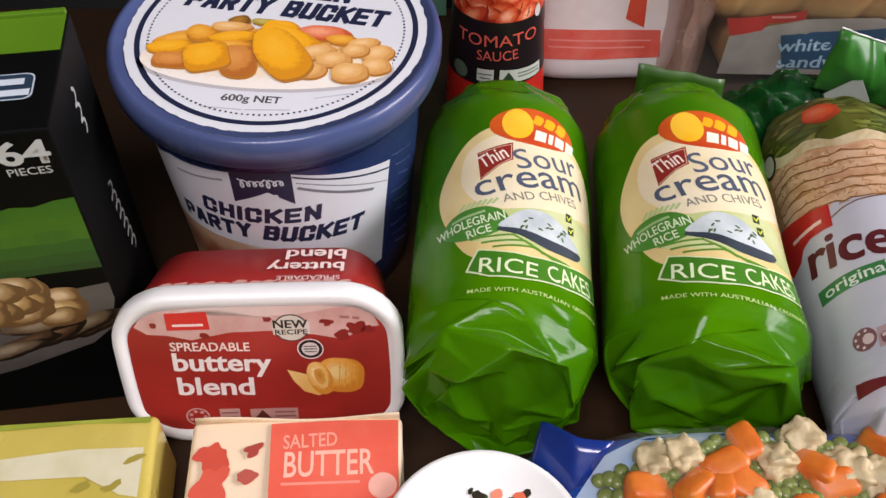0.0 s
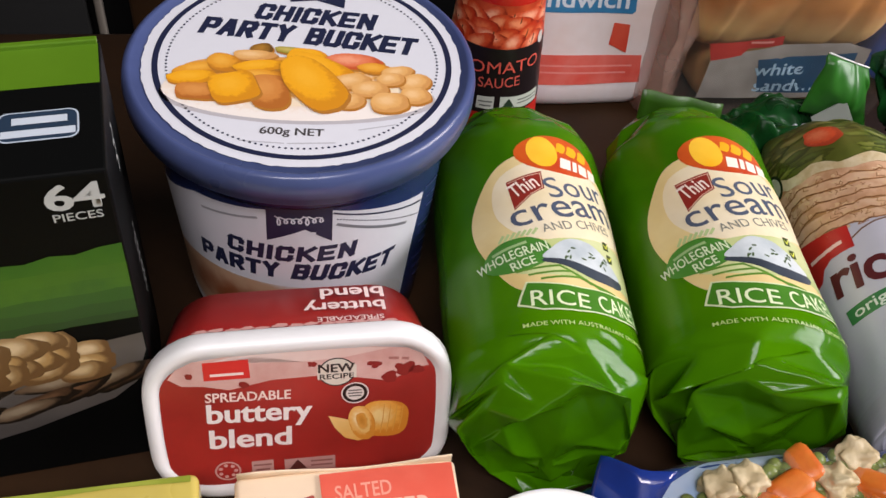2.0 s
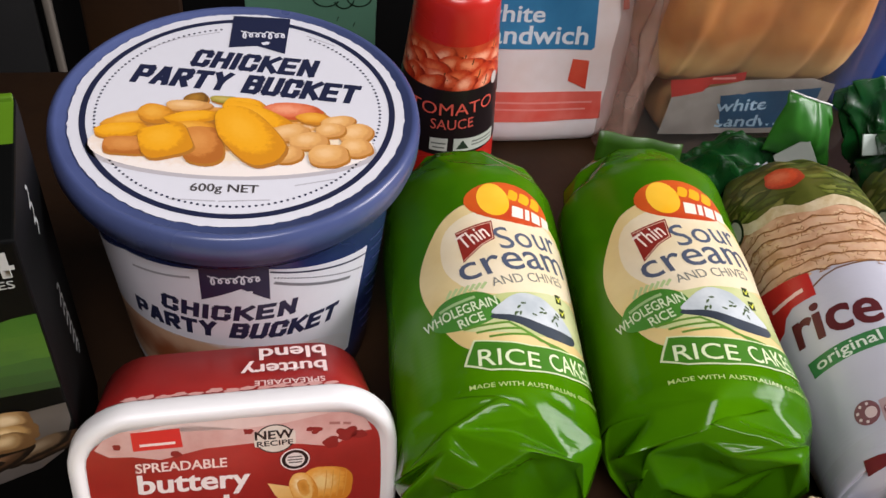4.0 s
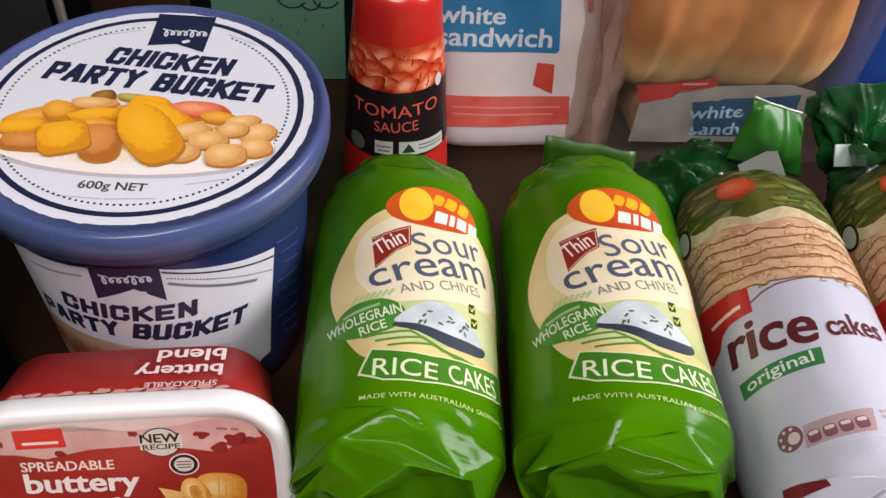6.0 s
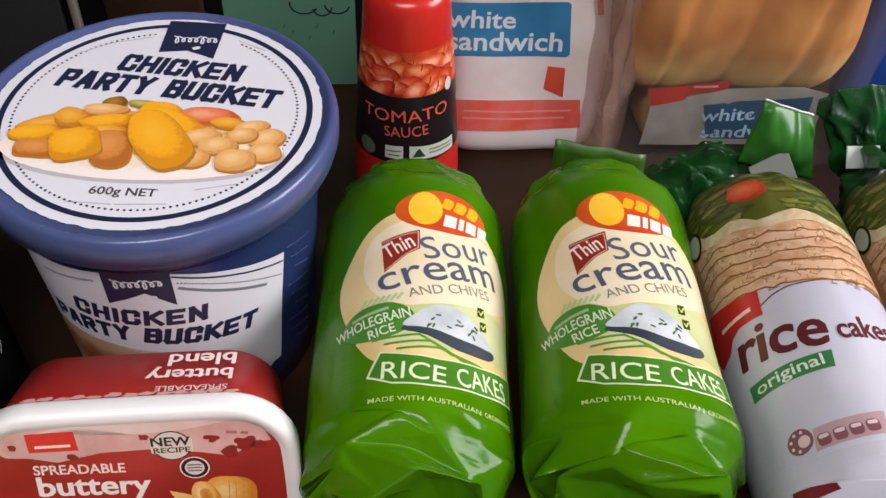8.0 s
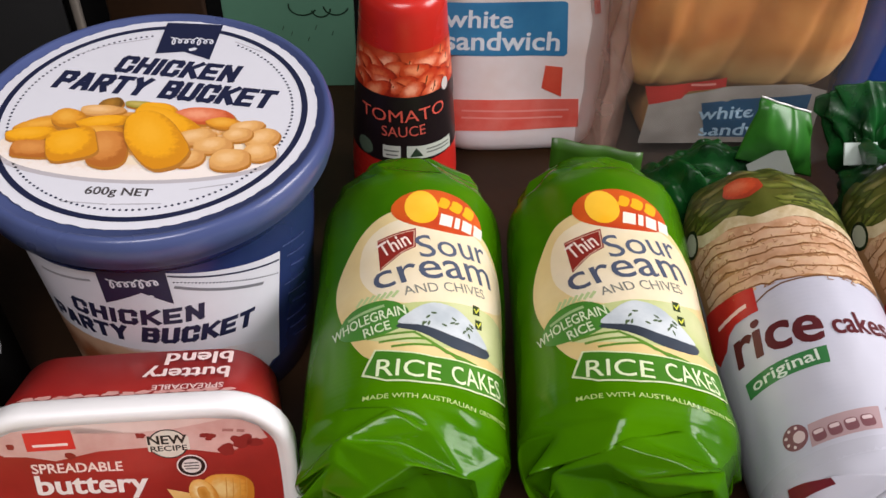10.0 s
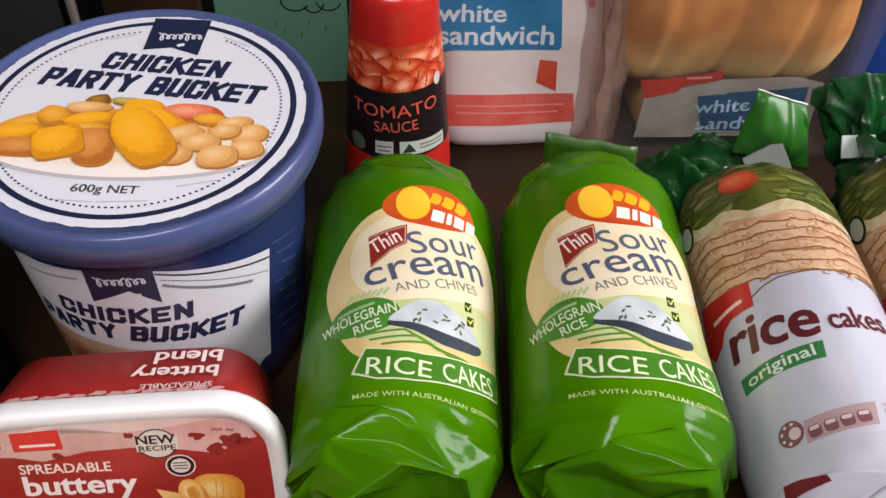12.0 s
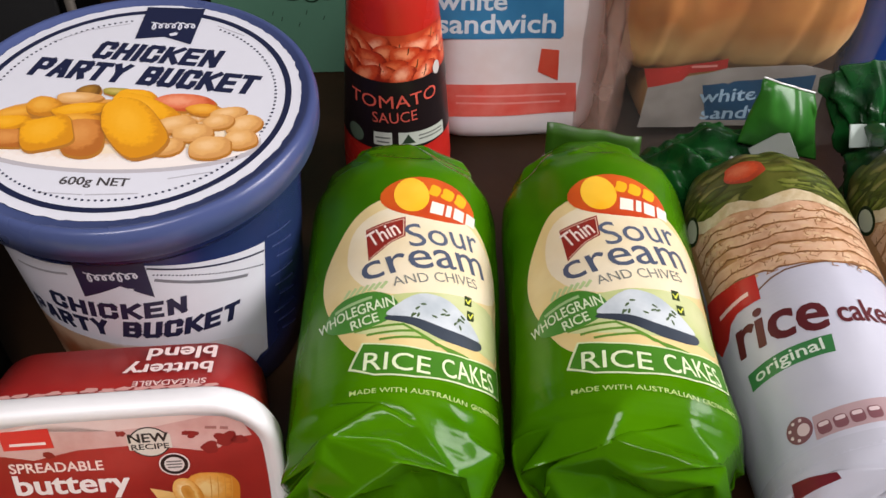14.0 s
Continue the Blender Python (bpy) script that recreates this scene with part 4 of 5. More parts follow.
    put("emblem", strokes([[(-68 + 5.6 * i, 87.6 - 0.4 * i), (-64.6 + 5.6 * i, 87.2 - 0.4 * i)] for i in range(4)], 2.4), 11, ink("eecfc8"))
    put("lettering", words("rice", (-62.6, 57.2), (-16.5, 50.4), 22, 0.034), 5, ink("5b2227"))
    put("lettering", words("cakes", (-10.7, 52.4), (20, 54), 12.5, 0.02), 5, ink("5b2227"))
    put("flavour_tag", poly((-62, 47), (-17, 46.8), (-18, 37.4), (-62, 37.8)), 5, ink("3d8048", second="347340"))
    put("lettering", words("original", (-58, 40), (-22, 40), 6.2, 0.012), 7, ink("dfe8dc"))
    put("star_badge", blob(-45.3, 6, 6.4, 6.4), 5, ink("80545a"))
    put("star_badge", blob(-43.4, 5.4, 3, 3), 7, ink("d9c3c2"))
    for i in range(5):
        a = 1.2 + i * 0.8
        put("star_badge", blob(-45.3 + 4.6 * math.cos(a), 6 + 4.6 * math.sin(a), 0.9, 0.9, n=6), 7, ink("e0cfcf"))
    put("nutrition_panel", poly((-38, 9.4), (-5, 10.6), (-7.2, -1.4), (-39.4, -2)), 5, ink("b59a9c"))
    for i in range(4):
        x = -35 + 7.4 * i
        put("nutrition_panel", panel(x + 0.6, 2.6 + 0.3 * i, 6.2, 6.4, 2, 2), 7, ink("80545a"))
        put("nutrition_panel", panel(x + 0.7, 4.2 + 0.3 * i, 4.6, 2.0, 0.9, 2), 9, ink("dcc8c8"))
    put("small_print", strokes([[(-1, 9), (7, 9)], [(-1, 6), (7, 6)]], 1.6), 5, ink("b9aaac"))
    put("brand_tag", poly((-57, -14.5), (-48, -16), (-36, -19), (-35, -22.5), (-58, -22.5)), 5, ink("8a2a34", second="6d1f2c"))
    put("side_badge", blob(-69, 150, 7.5, 9.5), 15, ink("23301c"))
    put("side_badge", blob(-69, 150, 5.6, 7.4), 16, ink("b8bda4"))


for t in whites:
    print_white(t)


def tied_end(t, seed, tip, leaf, drift):
    """The dark green film past the stack: gathered to a neck, then flaring into a floppy leaf."""
    rng = random.Random(seed)
    marks = folds(rng, 80, math.pi * 0.05, 0.1, 0.5)
    n, rows = 110, 54
    grid = []
    for j in range(rows + 1):
        q = j / rows
        neck = 0.35
        if q < neck:
            k = q / neck
            r = 0.026 * (1 - k) ** 0.7 + 0.021
            c = Vector((drift * k, 0.196 + 0.034 * k, 0.046 - 0.006 * k))
            flat = 1.0
        else:
            k = (q - neck) / (1 - neck)
            r = 0.021 + (leaf - 0.021) * k
            c = Vector((drift, 0.230, 0.040)).lerp(Vector(tip), k)
            flat = 1 - 0.78 * k
        ring = []
        for i in range(n):
            a = 2 * math.pi * i / n
            ua = (a - math.pi) * 0.05
            d = crease(marks, ua, q * 0.1) * min(1, q * 8) * 1.5 - 0.003 + 0.0014 * math.sin(11 * a + seed) * min(1, q * 4)
            rr = max(0.002, r + d)
            x, z = rr * math.sin(a), rr * flat * math.cos(a)
            ring.append((c.x + x, c.y + 0.25 * x * flat, max(0.002, c.z + z)))
        grid.append(ring)
    part("tied_end", loft(grid, cap0=False), "filmdark", t, "dark green gathered film end")


def film_bunch(t, middle, size, height, seed):
    """Loose crumpled film heaped behind a pack: long soft folds across it, drooping to the table at its uneven rim."""
    rng = random.Random(seed)
    marks = folds(rng, 46, size[0], 2 * size[1], 0.5)
    n, rows = 150, 44
    grid = []
    for j in range(rows + 1):
        q = j / rows
        ring = []
        for i in range(n):
            a = 2 * math.pi * i / n
            d = (0.02 + 0.98 * q) * (1 + 0.18 * noise.noise((math.cos(a) * 1.6, math.sin(a) * 1.6, seed)))
            x, y = size[0] * d * math.cos(a), size[1] * d * math.sin(a)
            sweep = y + 0.35 * x
            z = height * max(0.0, 1 - q ** 2.4) ** 0.8
            z += (crease(marks, sweep * 1.2, x + size[1]) * 1.5 + 0.009 * abs(noise.noise((x * 22, sweep * 60, seed))) + 0.004 * noise.noise((x * 70, y * 70, seed))) * (1 - q ** 6)
            ring.append((middle[0] + x, middle[1] + y, max(0.0015, z)))
        grid.append(ring)
    ob = part("tied_end", loft(grid, cap1=False), "filmdark", t, "dark green gathered film end")
    ob.modifiers.new("thickness", "SOLIDIFY").thickness = 0.0004


film_bunch(whites[0], (-0.022, 0.225, 0.0), (0.070, 0.038), 0.056, 3)
tied_end(whites[1], 8, (-0.014, 0.246, 0.094), 0.036, 0.0)
M["filmleaf"] = material("mid green film", "2f6e22", 0.36, 0.1, 12, 0.3, 60, second="205618", mix_scale=40, coat=0.04, shine=0.3)


def film_leaf(t, corners, seed):
    """A floppy creased sheet of film between four corners, with a pale cut edge."""
    a, b, c, d = (Vector(p) for p in corners)
    marks = folds(random.Random(seed), 6, 0.03, 0.05, 0.9)
    n = 26
    grid = []
    for j in range(n + 1):
        row = []
        for i in range(n + 1):
            p, q = i / n, j / n
            w = a.lerp(b, p).lerp(d.lerp(c, p), q)
            w += Vector((0, -1, 0.35)) * (0.012 * math.sin(math.pi * p) * math.sin(math.pi * q) + 0.6 * crease(marks, (p - 0.5) * 0.05, q * 0.05))
            row.append(w)
        grid.append(row)
    leaf = part("film_leaf", loft(grid, False, False, False), "filmleaf", t, "creased mid-green film flap")
    leaf.modifiers.new("thickness", "SOLIDIFY").thickness = 0.0003
    edge = part("cut_edge", loft([[v + Vector((0, -0.0006, 0.0012)) for v in grid[0]], [v + Vector((0, -0.0008, 0)) for v in grid[0]]], False, False, False), "white", leaf, "pale cut edge of the film")
    edge.modifiers.new("thickness", "SOLIDIFY").thickness = 0.0003


M["hazetag"] = material("greyish translucent tag", "8a9088", 0.35, 0.05, clear=0.35)
M["clip"] = material("pale grey-green plastic clip", "a9b6ae", 0.35, 0.05)
film_leaf(whites[0], ((0.0107, 0.236, 0.103), (0.0500, 0.238, 0.089), (0.0600, 0.226, 0.046), (0.000, 0.226, 0.062)), 5)
for t, x, z, turn in ((whites[0], 0.022, 0.062, -25), (whites[1], -0.026, 0.072, 8)):
    tag = part("price_tag", block(-0.014, 0.014, -0.0006, 0.0006, -0.012 if t is whites[0] else -0.007, 0.012 if t is whites[0] else 0.007, 0.0004, 1), "clip" if t is whites[1] else "hazetag", t, "small pale plastic tag", False)
    tag.matrix_basis = pose(x, 0.212, z, -38, turn, 8)

# ---- sauce bottle ----
bottle = thing("sauce_bottle", pose(0.0365, 0.548, 0), "red plastic tomato sauce bottle with a dark label", "bottle")
PROFILE = [(0.0345, 0.008), (0.0345, 0.03), (0.033, 0.055), (0.0312, 0.08), (0.0295, 0.1), (0.0278, 0.12), (0.0268, 0.135), (0.0258, 0.152), (0.0252, 0.160)]
part("bottle_body", lathe([(0.028, 0.0), (0.033, 0.002)] + PROFILE + [(0.0235, 0.1645), (0.020, 0.1665), (0.0185, 0.167)], 72), "sauce", bottle)
part("cap", lathe([(0.0180, 0.1665), (0.0195, 0.1672), (0.0195, 0.182), (0.0185, 0.1835), (0.008, 0.19), (0.006, 0.2)], 48), "sauce", bottle, "glossy red screw cap")


def bottle_face(u, v, h):
    a = u / 0.030
    r = float(np.interp(v, [z for _, z in PROFILE], [q for q, _ in PROFILE])) + h
    return Vector((r * math.sin(a), -r * math.cos(a), v))


stamp("dark_label", poly((-62, 56), (-20, 57), (20, 57), (62, 56), (62, 106), (-62, 106)), bottle_face, 3, "label", bottle, 3, 8, "black printed label")
stamp("tomato_picture", poly((-62, 104), (62, 104), (62, 134), (30, 136), (-30, 136), (-62, 134)), bottle_face, 4, ink("a8321c", second="c8502a", scale=60), bottle, 3, 8)
rng = random.Random(12)
for i in range(30):
    x, z = -50 + 100 * ((i * 0.382) % 1), 130 - 0.85 * i + rng.uniform(-2, 2)
    stamp("tomato_picture", blob(x, z, rng.uniform(9, 14), rng.uniform(6, 8.5), rng.uniform(-40, 40), 0.1, i), bottle_face, 5 + 0.3 * i, picture("8e2210", ("c2401e", "cc5230", "b83418")[i % 3], ("e88a60", "f0a482", "dc6a40")[i % 3]), bottle, 3)
    if i % 2 == 0:
        stamp("stalk_picture", strokes([[(x - 2.4, z + 1), (x, z + 2.4), (x + 2.6, z + 0.6)], [(x, z + 2.4), (x + 0.6, z + 5.4)], [(x, z + 2.4), (x - 1.4, z - 0.6)]], 0.7), bottle_face, 5.15 + 0.3 * i, ink("2e2c12"), bottle)
stamp("dark_label", poly((-62, 92), (62, 92), (62, 104), (20, 106), (-20, 106), (-62, 104)), bottle_face, 16, "label", bottle, 3)
stamp("lettering", words("TOMATO", (-29, 87), (26.5, 89.5), 8.6, 0.0), bottle_face, 18, ink("d0584a"), bottle, 3)
stamp("lettering", words("SAUCE", (-14, 76.8), (12.4, 78), 7.4, 0.0), bottle_face, 6, ink("c9584c"), bottle, 3)
stamp("printed_box", poly((-13.4, 60.5), (-2.8, 60.5), (-2.8, 70.5), (-13.4, 69.8)), bottle_face, 6, ink("c9cabf"), bottle, 3)
stamp("printed_box", poly((0.8, 60.5), (31.5, 57.5), (31.5, 67), (0.8, 70.5)), bottle_face, 6, ink("b9bfb2"), bottle, 3)
stamp("printed_mark", poly((2.5, 62), (10.5, 61.4), (6.4, 68.5)), bottle_face, 8, ink("2a3a2a"), bottle, 3)
stamp("small_print", strokes([[(-12, 66), (-4.4, 66.4)], [(-11, 63), (-5, 63.2)], [(13, 66), (29, 64)], [(13, 63.4), (29, 61.4)]], 1.1), bottle_face, 8, ink("6a6e66"), bottle, 3)
stamp("side_badge", blob(28.5, 107.5, 3.2, 4.4), bottle_face, 19, ink("c9c3bd"), bottle, 2)
stamp("side_badge", blob(-26, 64, 6, 6), bottle_face, 6, ink("5d6e5a"), bottle, 2)

# ---- bread ----
bread = thing("bread_loaf", pose(0.118, 0.585, 0, -11, 0, 0), "white sliced bread loaf in a printed plastic bag", "bread")


def bag_rings(w, d, profile, seed, cy, wob):
    rings = []
    for z, k in profile:
        ring = []
        for x, y in rounded(w * k, d * k, 0.02, 8):
            f = 1 + wob * noise.noise((x * 22, y * 22 + z * 16, seed))
            ring.append((x * f, cy + y * f, z))
        rings.append(ring)
    return rings


part("bag", loft(bag_rings(0.118, 0.09, [(0.001, 0.80), (0.004, 0.9), (0.010, 0.965)] + [(0.02 + 0.0085 * i, 1.0) for i in range(19)] + [(0.185, 0.95)], 2.0, 0.045, 0.05)), "breadbag", bread)


def bag_front(u, v, h):
    f = 1 + 0.05 * noise.noise((u * 22, -0.99 + v * 16, 2.0))
    return Vector((u, 0.0446 - 0.045 * f - h + 0.10 * max(0.0, abs(u) - 0.034) ** 1.25, v))


for n_, b_, l_, m_ in (
        ("name_panel", poly((-56, 80), (-52, 79.4), (28, 78), (30, 80), (28, 115), (26, 116.4), (-54, 116.4), (-56, 115)), 3, ink("3f86b4", second="3378a8")),
        ("lettering", words("white", (-53.3, 99.6), (-8, 98.4), 12.2, 0.02), 5, ink("dfe9f0")),
        ("lettering", words("sandwich", (-53, 83.6), (24.3, 82), 13.2, 0.02), 5, ink("dfe9f0")),
        ("red_corner", poly((15.9, 71), (27.8, 69.7), (28.3, 47.4), (14.2, 54.4)), 3, ink("c8402e", second="d65a44")),
        ("red_strip", poly((-48, 46.6), (0, 46.2), (41, 45.3), (42.8, 23.1), (0, 22.4), (-46, 22.1)), 3, ink("d9574a", second="e07468", scale=50)),
        ("small_print", strokes([[(-40, 38), (34, 37)], [(-40, 32.5), (30, 31.5)]], 1.4), 5, ink("e8938a")),
        ("red_edge", strokes([[(40, 124), (46, 122), (48, 110)]], 4), 3, ink("cf4b3a"))):
    stamp(n_, b_, bag_front, l_, m_, bread, 4, 8)

loaf = thing("bread_loaf", pose(0.262, 0.575, 0), "golden crusted bread loaf in a clear printed bag", "bread")


def lumpy(x0, x1, y0, y1, z0, z1, bevel, seed, amount):
    bm = block(x0, x1, y0, y1, z0, z1, bevel, 5)
    bmesh.ops.subdivide_edges(bm, edges=[e for e in bm.edges if e.calc_length() > 0.02], cuts=7, use_grid_fill=True)
    for v in bm.verts:
        v.co += Vector((noise.noise(v.co * 26 + Vector((seed, 0, 0))), noise.noise(v.co * 26 + Vector((0, seed, 3))), noise.noise(v.co * 26 + Vector((5, 0, seed))))) * amount
    return bm


LOBES = (-0.046, -0.004, 0.040)
bm = lumpy(-0.080, 0.076, 0.002, 0.12, 0.050, 0.20, 0.030, 3.3, 0.003)
bmesh.ops.subdivide_edges(bm, edges=[e for e in bm.edges if e.calc_length() > 0.006], cuts=2, use_grid_fill=True)
for v in bm.verts:
    if v.co.y < 0.05:
        groove = sum(math.exp(-((v.co.x - gx - 0.16 * (v.co.z - 0.13)) / 0.006) ** 2) for gx in LOBES)
        v.co.y += 0.004 * groove - 0.012 * max(0.0, 1 - ((v.co.z - 0.125) / 0.07) ** 2) - 0.002 * math.sin(v.co.x * 70)
part("bread_crust", bm, "crust", loaf, "golden brown crust, paler towards its base")
part("bread_base", lumpy(-0.056, 0.060, 0.012, 0.112, 0.0, 0.085, 0.015, 8.1, 0.004), "crumb", loaf, "pale soft bread side")
part("bag", loft(bag_rings(0.176, 0.152, [(0.001, 0.86), (0.006, 0.95)] + [(0.012 + 0.0095 * i, 1.0) for i in range(20)] + [(0.204, 0.93)], 6.0, 0.059, 0.05)), "clearfilm", loaf, "clear crinkled bag")
part("bag_gather", loft(bag_rings(0.030, 0.05, [(0.001, 1.2), (0.02, 1.25), (0.05, 1.0), (0.075, 1.15), (0.10, 0.95), (0.13, 1.15), (0.16, 1.0), (0.19, 0.8)], 4.0, 0.03, 0.4)), "hazefilm", loaf, "gathered pinkish film").matrix_basis = pose(-0.086, 0.0, 0.0)


def loaf_front(u, v, h):
    return Vector((u, -0.0035 - h + 0.002 * noise.noise((u * 40, v * 40, 1)), v))


# White and blue inks are darkened: shade on this front is in their colour.
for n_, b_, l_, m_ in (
        ("shaded_white_print", poly((-62, 22), (60, 22), (60, 66), (40, 72), (-10, 70), (-40, 62), (-60, 57)), 3, ink("9c968e", second="857f78", scale=40)),
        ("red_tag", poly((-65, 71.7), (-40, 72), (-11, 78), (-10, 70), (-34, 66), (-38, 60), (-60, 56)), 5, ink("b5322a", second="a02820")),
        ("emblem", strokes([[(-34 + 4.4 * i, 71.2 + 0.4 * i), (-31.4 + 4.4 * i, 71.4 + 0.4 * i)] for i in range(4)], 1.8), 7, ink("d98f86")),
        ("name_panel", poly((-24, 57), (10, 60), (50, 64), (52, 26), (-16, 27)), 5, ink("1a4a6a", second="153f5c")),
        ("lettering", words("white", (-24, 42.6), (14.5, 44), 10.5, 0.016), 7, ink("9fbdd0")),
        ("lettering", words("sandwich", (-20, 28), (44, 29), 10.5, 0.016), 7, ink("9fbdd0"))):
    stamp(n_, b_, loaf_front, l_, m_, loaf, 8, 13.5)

# ---- front row ----
cheese = thing("cheese_block", pose(-0.2, 0.225, 0, 0, 0, 4), "yellow cheese block in a shiny printed wrap", "cheese")
part("wrap", lumpy(-0.075, 0.058, -0.075, 0.0385, 0.0, 0.05, 0.004, 5.5, 0.0007), "cheese", cheese)


def cheese_top(u, v, h):
    return Vector((u, v, 0.0503 + h))


stamp("printed_band", poly((-72, 33.4), (-20, 33), (20, 34.6), (54.5, 33), (54.5, 36.5), (-72, 36.5)), cheese_top, 3, ink("7f8a2a", second="98a03c"), cheese)
stamp("printed_band", poly((-72, 3), (-14, 5), (26, 4.6), (44, -6), (53, -8), (53, 19), (20, 20), (-17, 16.8), (-72, 12)), cheese_top, 3, ink("cfc9ac", second="bdb68e"), cheese)
for i, (x, y) in enumerate(((26, -1), (40, -1.5), (49, 13))):
    stamp("herb_print", blob(x, y, 5, 2, 25, 0.3, i), cheese_top, 5, ink("9a8c3c"), cheese)

butter = thing("butter_block", pose(-0.075, 0.24, 0, 0, 0, 2), "paper-wrapped butter block in cream and coral red", "butter")
part("wrap", lumpy(-0.0525, 0.0545, -0.04, 0.029, 0.0, 0.042, 0.003, 2.2, 0.0009), "creampaper", butter)


def butter_top(u, v, h):
    return Vector((u, v, 0.0432 + h))


part("folded_flap", loft([[(-0.0515 + 0.105 * i / 12, 0.0285 + dy, z + 0.0022 * math.sin(0.9 + i * 0.55) * (z > 0.04)) for i in range(13)] for dy, z in ((0.0, 0.036), (0.0008, 0.0418), (0.0006, 0.0436))], False, False, False), "creampaper", butter, "folded paper edge").modifiers.new("thickness", "SOLIDIFY").thickness = 0.0007
for n_, b_, l_, m_ in (
        ("red_panel", poly((-12.2, 25.5), (20, 26.4), (52.8, 25.8), (52.8, -38), (-10, -38)), 3, ink("df5f4c", second="e56e5a")),
        ("printed_patch", blob(-40, 8, 9, 8, 30, 0.35, 3), 3, ink("c9503f")),
        ("printed_patch", blob(-38, -8, 9, 11, -20, 0.35, 7), 5, ink("d65a48")),
        ("printed_patch", blob(-20, 11, 4.5, 3, 30, 0.3, 5), 3, ink("a8463c")),
        ("printed_patch", blob(-22, -4, 4.5, 3.5, 0, 0.3, 9), 3, ink("b5584c")),
        ("lettering", words("SALTED", (-5.2, 10.8), (22, 12), 7.8, 0.012), 5, ink("eba08c")),
        ("lettering", words("BUTTER", (-4, -5), (40.8, -4.2), 14, 0.012), 5, ink("f0b8a4")),
        ("small_print", strokes([[(-4.3, -8.8), (33, -8.6)]], 1.5), 5, ink("e98f7e")),
        ("round_seal", blob(45, -11, 7, 7), 5, ink("ecb0a0"))):
    stamp(n_, b_, butter_top, l_, m_, butter)

dip = thing("dip_tub", pose(0.019, 0.198, 0), "small round white tub with a printed lid", "tub")
part("tub_wall", lathe([(0.04, 0), (0.041, 0.002), (0.045, 0.044), (0.044, 0.045)]), "white", dip)
dip_lid = part("lid", lathe([(0.047, 0.042), (0.0485, 0.043), (0.0488, 0.049), (0.0478, 0.051), (0.045, 0.0512), (0.044, 0.0503), (0.02, 0.0503)], 96), "white", dip)


def dip_top(u, v, h):
    return Vector((u, v, 0.0504 + h))


rng = random.Random(2)
for i in range(26):
    tone = ("e58a72", "d96a4c", "3f5a32", "30281f", "f0c9b8")[i % 5]
    stamp("food_picture", blob(7 + rng.uniform(-14, 14), 10 + rng.uniform(-14, 16), rng.uniform(1.5, 5), rng.uniform(1, 3), rng.uniform(0, 180), 0.2, i), dip_top, 3 + 0.3 * i, ink(tone), dip_lid)

veg = thing("vegetable_bag", pose(0.19, 0.2, 0), "blue bag of frozen mixed vegetables with a clear window", "frozen vegetables")


def bag_height(x, y):
    ex = max(0.0, 1 - (x / 0.15) ** 4)
    ey = max(0.0, 1 - ((y + 0.02) / 0.0845) ** 10)
    return 0.004 + 0.056 * (ex * ey) ** 0.5 + 0.004 * noise.noise((x * 30, y * 30, 1.5)) * ex * ey


nx, ny = 70, 44
top = [[(-0.15 + 0.3 * i / nx, -0.104 + 0.168 * j / ny, bag_height(-0.15 + 0.3 * i / nx, -0.104 + 0.168 * j / ny)) for i in range(nx + 1)] for j in range(ny + 1)]
bm = loft(top, False, False, False)
low = [[bm.verts.new((x, y, 0.001)) for x, y in ((-0.15, -0.104), (0.15, -0.104), (0.15, 0.064), (-0.15, 0.064))]]
bm.faces.new(low[0])
part("bag", bm, "bluefilm", veg, "blue printed film")


def bag_top(u, v, h):
    return Vector((u, v, bag_height(u, v) + h))


stamp("pale_print", poly((-128, 20), (-110, 44), (-84, 57), (-50, 55), (-20, 46), (40, 44), (130, 36), (130, -90), (-128, -90)), bag_top, 4, ink("c6d3e8", second="9db9e0", scale=40), veg, 6, 6)
rng = random.Random(21)


def chunk(kind, r):
    bm = bmesh.new()
    if kind == "pea":
        bmesh.ops.create_icosphere(bm, subdivisions=2, radius=r)
    else:
        bmesh.ops.create_cube(bm, size=2 * r)
        bmesh.ops.bevel(bm, geom=bm.edges[:], offset=r * 0.55, segments=3, profile=0.5, affect="EDGES")
    if kind == "cauliflower_floret":
        bmesh.ops.subdivide_edges(bm, edges=bm.edges[:], cuts=3, use_grid_fill=True)
    for v in bm.verts:
        k = 1 + (0.32 if kind == "cauliflower_floret" else 0.1 if kind == "pea" else 0.3) * noise.noise(v.co * (230 if kind == "cauliflower_floret" else 80) + Vector((r * 9000, 0, 0)))
        v.co *= k
    me = bpy.data.meshes.new(kind)
    bm.to_mesh(me)
    bm.free()
    for p in me.polygons:
        p.use_smooth = True
    me.materials.append(M[kind])
    return me


M["pea"] = material("frozen pea skin", "77853a", 0.3, 0.12, 60, 0.2, 500, second="5a6a26", mix_scale=90)
M["carrot_piece"] = material("frozen carrot", "c45a1a", 0.4, 0.12, 60, 0.3, 300, second="cc7a2c", mix_scale=60)
M["cauliflower_floret"] = material("frozen cauliflower", "c8b894", 0.5, 0.1, 60, 0.6, 300, second="b09a70", mix_scale=70)
KINDS = {"pea": [chunk("pea", 0.0039), chunk("pea", 0.0044)], "carrot_piece": [chunk("carrot_piece", 0.0072), chunk("carrot_piece", 0.0084), chunk("carrot_piece", 0.0064)], "cauliflower_floret": [chunk("cauliflower_floret", 0.0100), chunk("cauliflower_floret", 0.0085)]}
spots = []
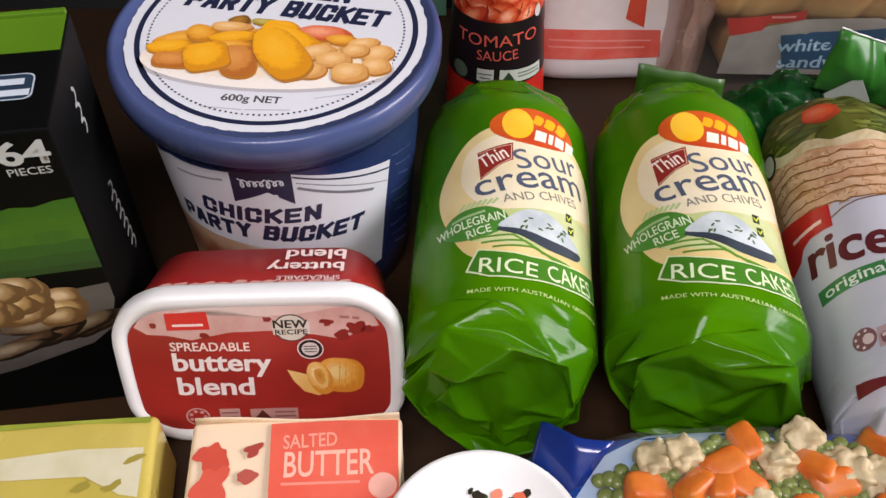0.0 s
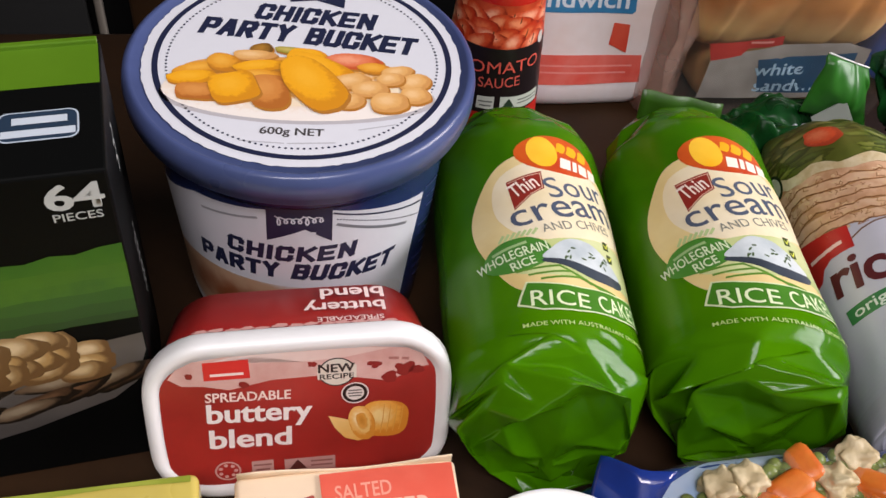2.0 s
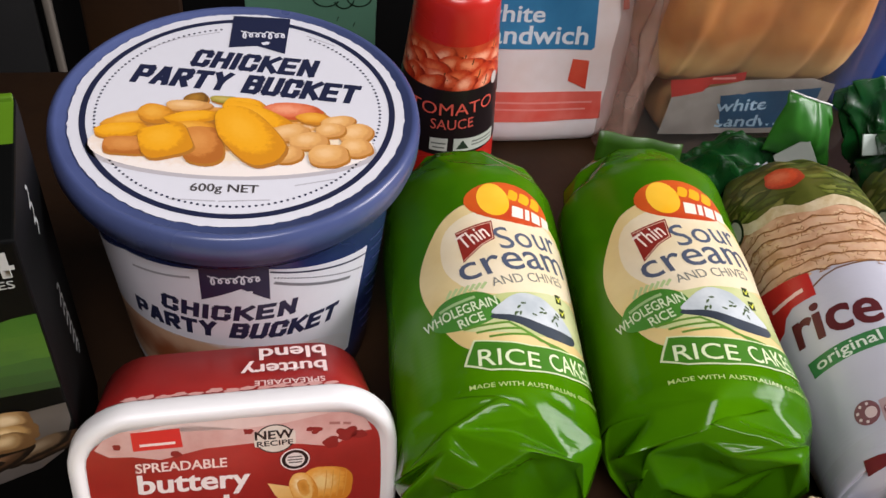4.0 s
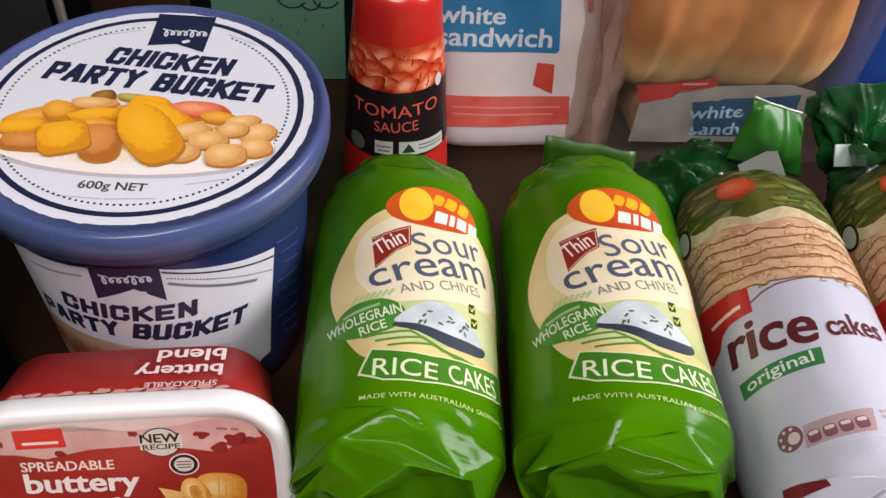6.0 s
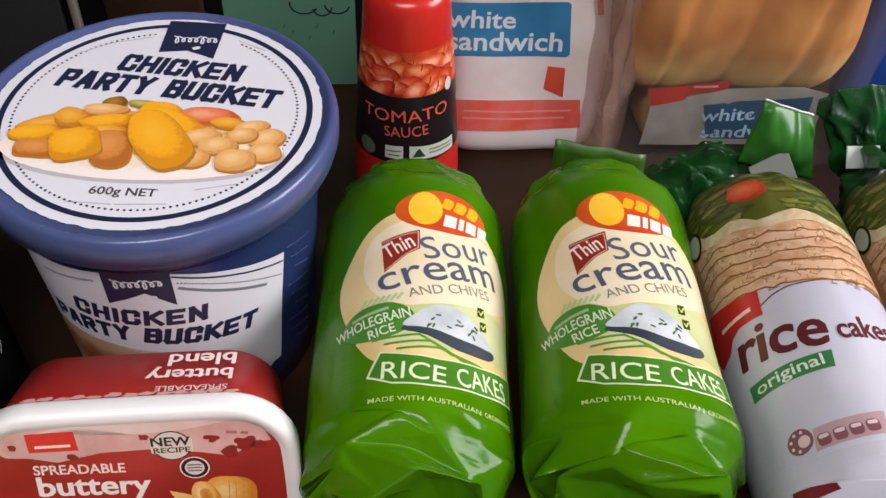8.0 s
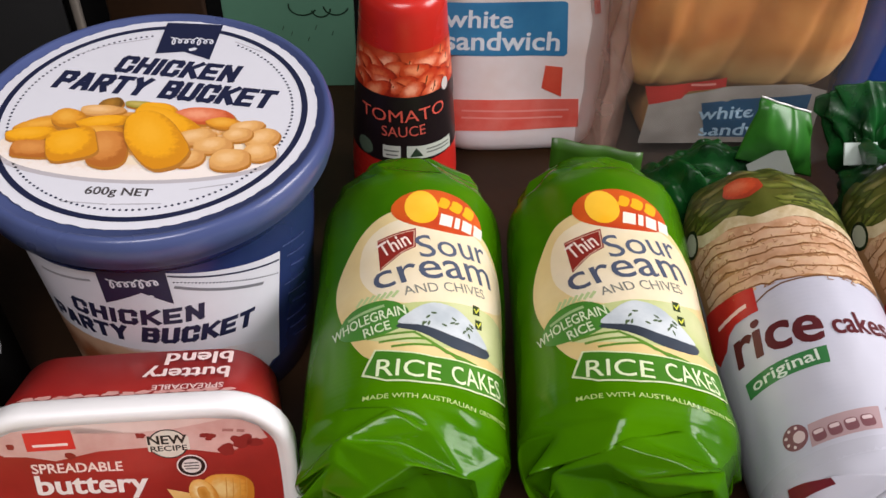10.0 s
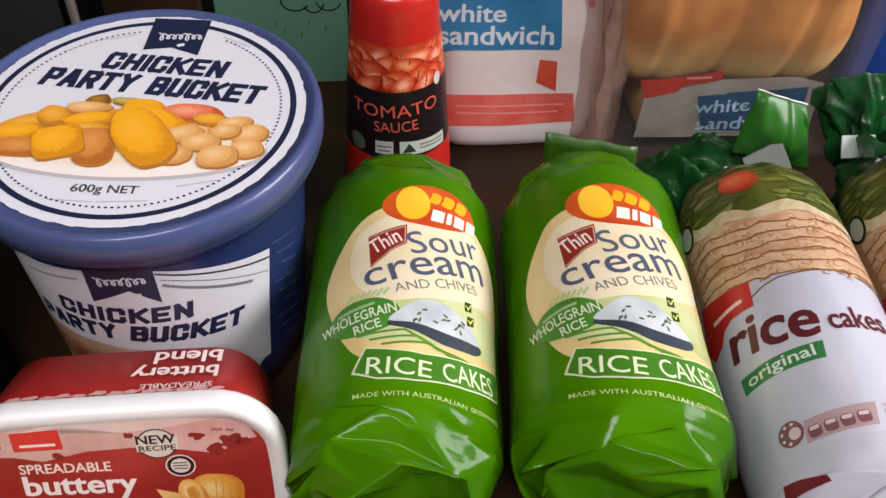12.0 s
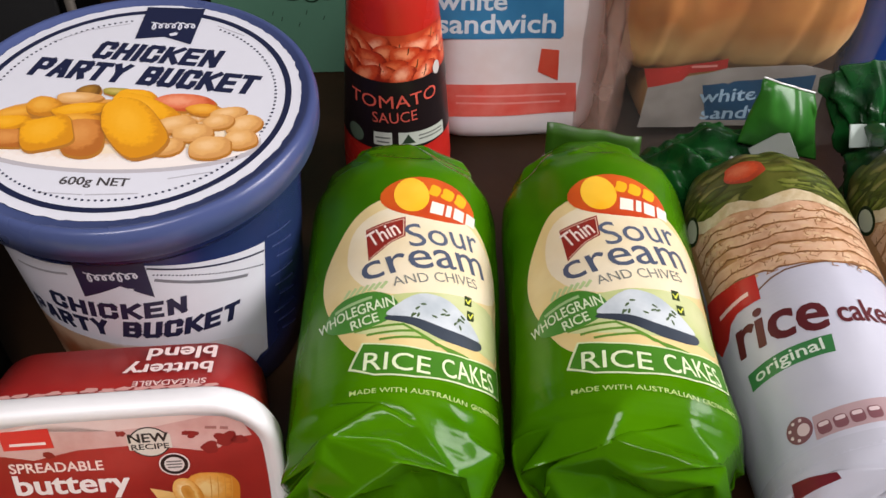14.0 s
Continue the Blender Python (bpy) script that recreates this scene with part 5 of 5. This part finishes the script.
for i in range(5200):
    x, y = rng.uniform(-0.115, 0.125), rng.uniform(0.0, 0.052)
    kind = rng.choice(("pea", "pea", "pea", "carrot_piece", "carrot_piece", "cauliflower_floret"))
    size = {"pea": 0.0041, "carrot_piece": 0.0082, "cauliflower_floret": 0.0094}[kind]
    if y > 0.030 + 0.30 * (x + 0.115) or y > 0.052 - 0.10 * max(0.0, x + 0.06):
        continue
    if all((x - a) ** 2 + (y - b) ** 2 > (0.54 * (size + c)) ** 2 for a, b, c in spots):
        spots.append((x, y, size))
        ob = new(kind, rng.choice(KINDS[kind]))
        ob.parent = veg
        sy = 1.35 if kind == "carrot_piece" else 1.0
        ob.matrix_basis = pose(x, y, bag_height(x, y) + size * 0.35, rng.uniform(-25, 25), rng.uniform(-25, 25), rng.uniform(0, 360)) @ Matrix.Diagonal((1, sy, 0.8, 1))
bm = bmesh.new()
grid = [[(-0.118 + 0.25 * i / 60, -0.03 + 0.082 * j / 24, bag_height(-0.118 + 0.25 * i / 60, -0.03 + 0.082 * j / 24) + 0.0065 + 0.0035 * noise.noise((i * 0.35, j * 0.35, 2))) for i in range(61)] for j in range(25)]
part("clear_window", loft(grid, False, False, False), "clearfilm", veg, "clear film window")
bm = bmesh.new()
A, B, C, D, E, F = [bm.verts.new(p) for p in ((-0.149, 0.040, 0.030), (-0.141, 0.062, 0.055), (-0.124, 0.049, 0.060), (-0.104, 0.047, 0.060), (-0.127, 0.022, 0.040), (-0.137, 0.043, 0.046))]
for f in ((A, F, B), (F, C, B), (A, E, F), (E, C, F), (C, E, D)):
    bm.faces.new(f)
bmesh.ops.subdivide_edges(bm, edges=bm.edges[:], cuts=3, use_grid_fill=True)
bmesh.ops.smooth_vert(bm, verts=bm.verts, factor=0.4, use_axis_x=True, use_axis_y=True, use_axis_z=True)
part("sealed_corner", bm, "bluedark", veg, "dark blue folded corner").modifiers.new("thickness", "SOLIDIFY").thickness = 0.0008

# ---- back of the table ----
card = thing("green_card", pose(0, 0.672, 0), "mint green card with a dark line drawing", "card")
part("card_sheet", block(-0.092, 0.003, 0.0, 0.004, 0.0, 0.2, 0.0008), "mint", card)


def card_front(u, v, h):
    return Vector((u, -h, v))


def arc(cx, cy, r, a0, a1, squash=1.0, n=14):
    return [(cx + r * math.cos(radians(a0 + (a1 - a0) * i / n)), cy + r * squash * math.sin(radians(a0 + (a1 - a0) * i / n))) for i in range(n + 1)]


for line in (arc(-34, 72, 10, 170, 330, 0.8), arc(-21, 70, 7, 200, 350, 1.1), arc(-10, 72, 9, 190, 340, 0.9), arc(-40, 86, 16, 20, 160), arc(-16, 88, 14, 10, 170), arc(-70, 60, 12, 200, 260)):
    stamp("line_drawing", strokes([line], 1.2), card_front, 3, ink("1d3324"), card)
for i in range(8):
    stamp("line_drawing", strokes([[(-80 + 9 * i + 3 * (i % 2), 52 - 5 * (i % 3)), (-79 + 9 * i + 3 * (i % 2), 55 - 5 * (i % 3))]], 0.7), card_front, 3, ink("35533f"), card)

packet = thing("snack_packet", pose(0.40, 0.6, 0, 0, 0, -12), "blue and yellow shiny plastic food packet", "packet")
part("pouch", lumpy(-0.045, 0.06, 0.0, 0.05, 0.0, 0.17, 0.016, 4.4, 0.004), "bluefilm", packet)
for n_, b_, l_, m_ in (("yellow_print", poly((0, 75), (55, 85), (55, 10), (12, 10)), 22, ink("d6b528", second="c7a41c")), ("red_print", poly((4, 48), (55, 52), (55, 34), (4, 34)), 26, ink("c43a2a"))):
    stamp(n_, b_, lambda u, v, h: Vector((u, -0.001 - h, v)), l_, m_, packet)

cabinet = thing("cabinet", pose(0, 1.0, -0.75), "black cabinet with a grey panel behind the table", "cabinet")
part("cabinet_body", block(-1.3, 0.9, 0.0, 0.45, 0.0, 0.95, 0.006), "cabinet", cabinet)
part("panel", block(-0.9, -0.32, -0.012, -0.001, 0.05, 0.9, 0.004), "cabgrey", cabinet, "dull grey panel")
part("trim_strip", block(-0.312, -0.304, -0.014, -0.001, 0.05, 0.9, 0.002), "wall", cabinet, "pale narrow strip")
part("wood_panel", block(-0.275, -0.17, -0.012, -0.001, 0.05, 0.9, 0.004), "wood", cabinet, "dark brown wooden panel")
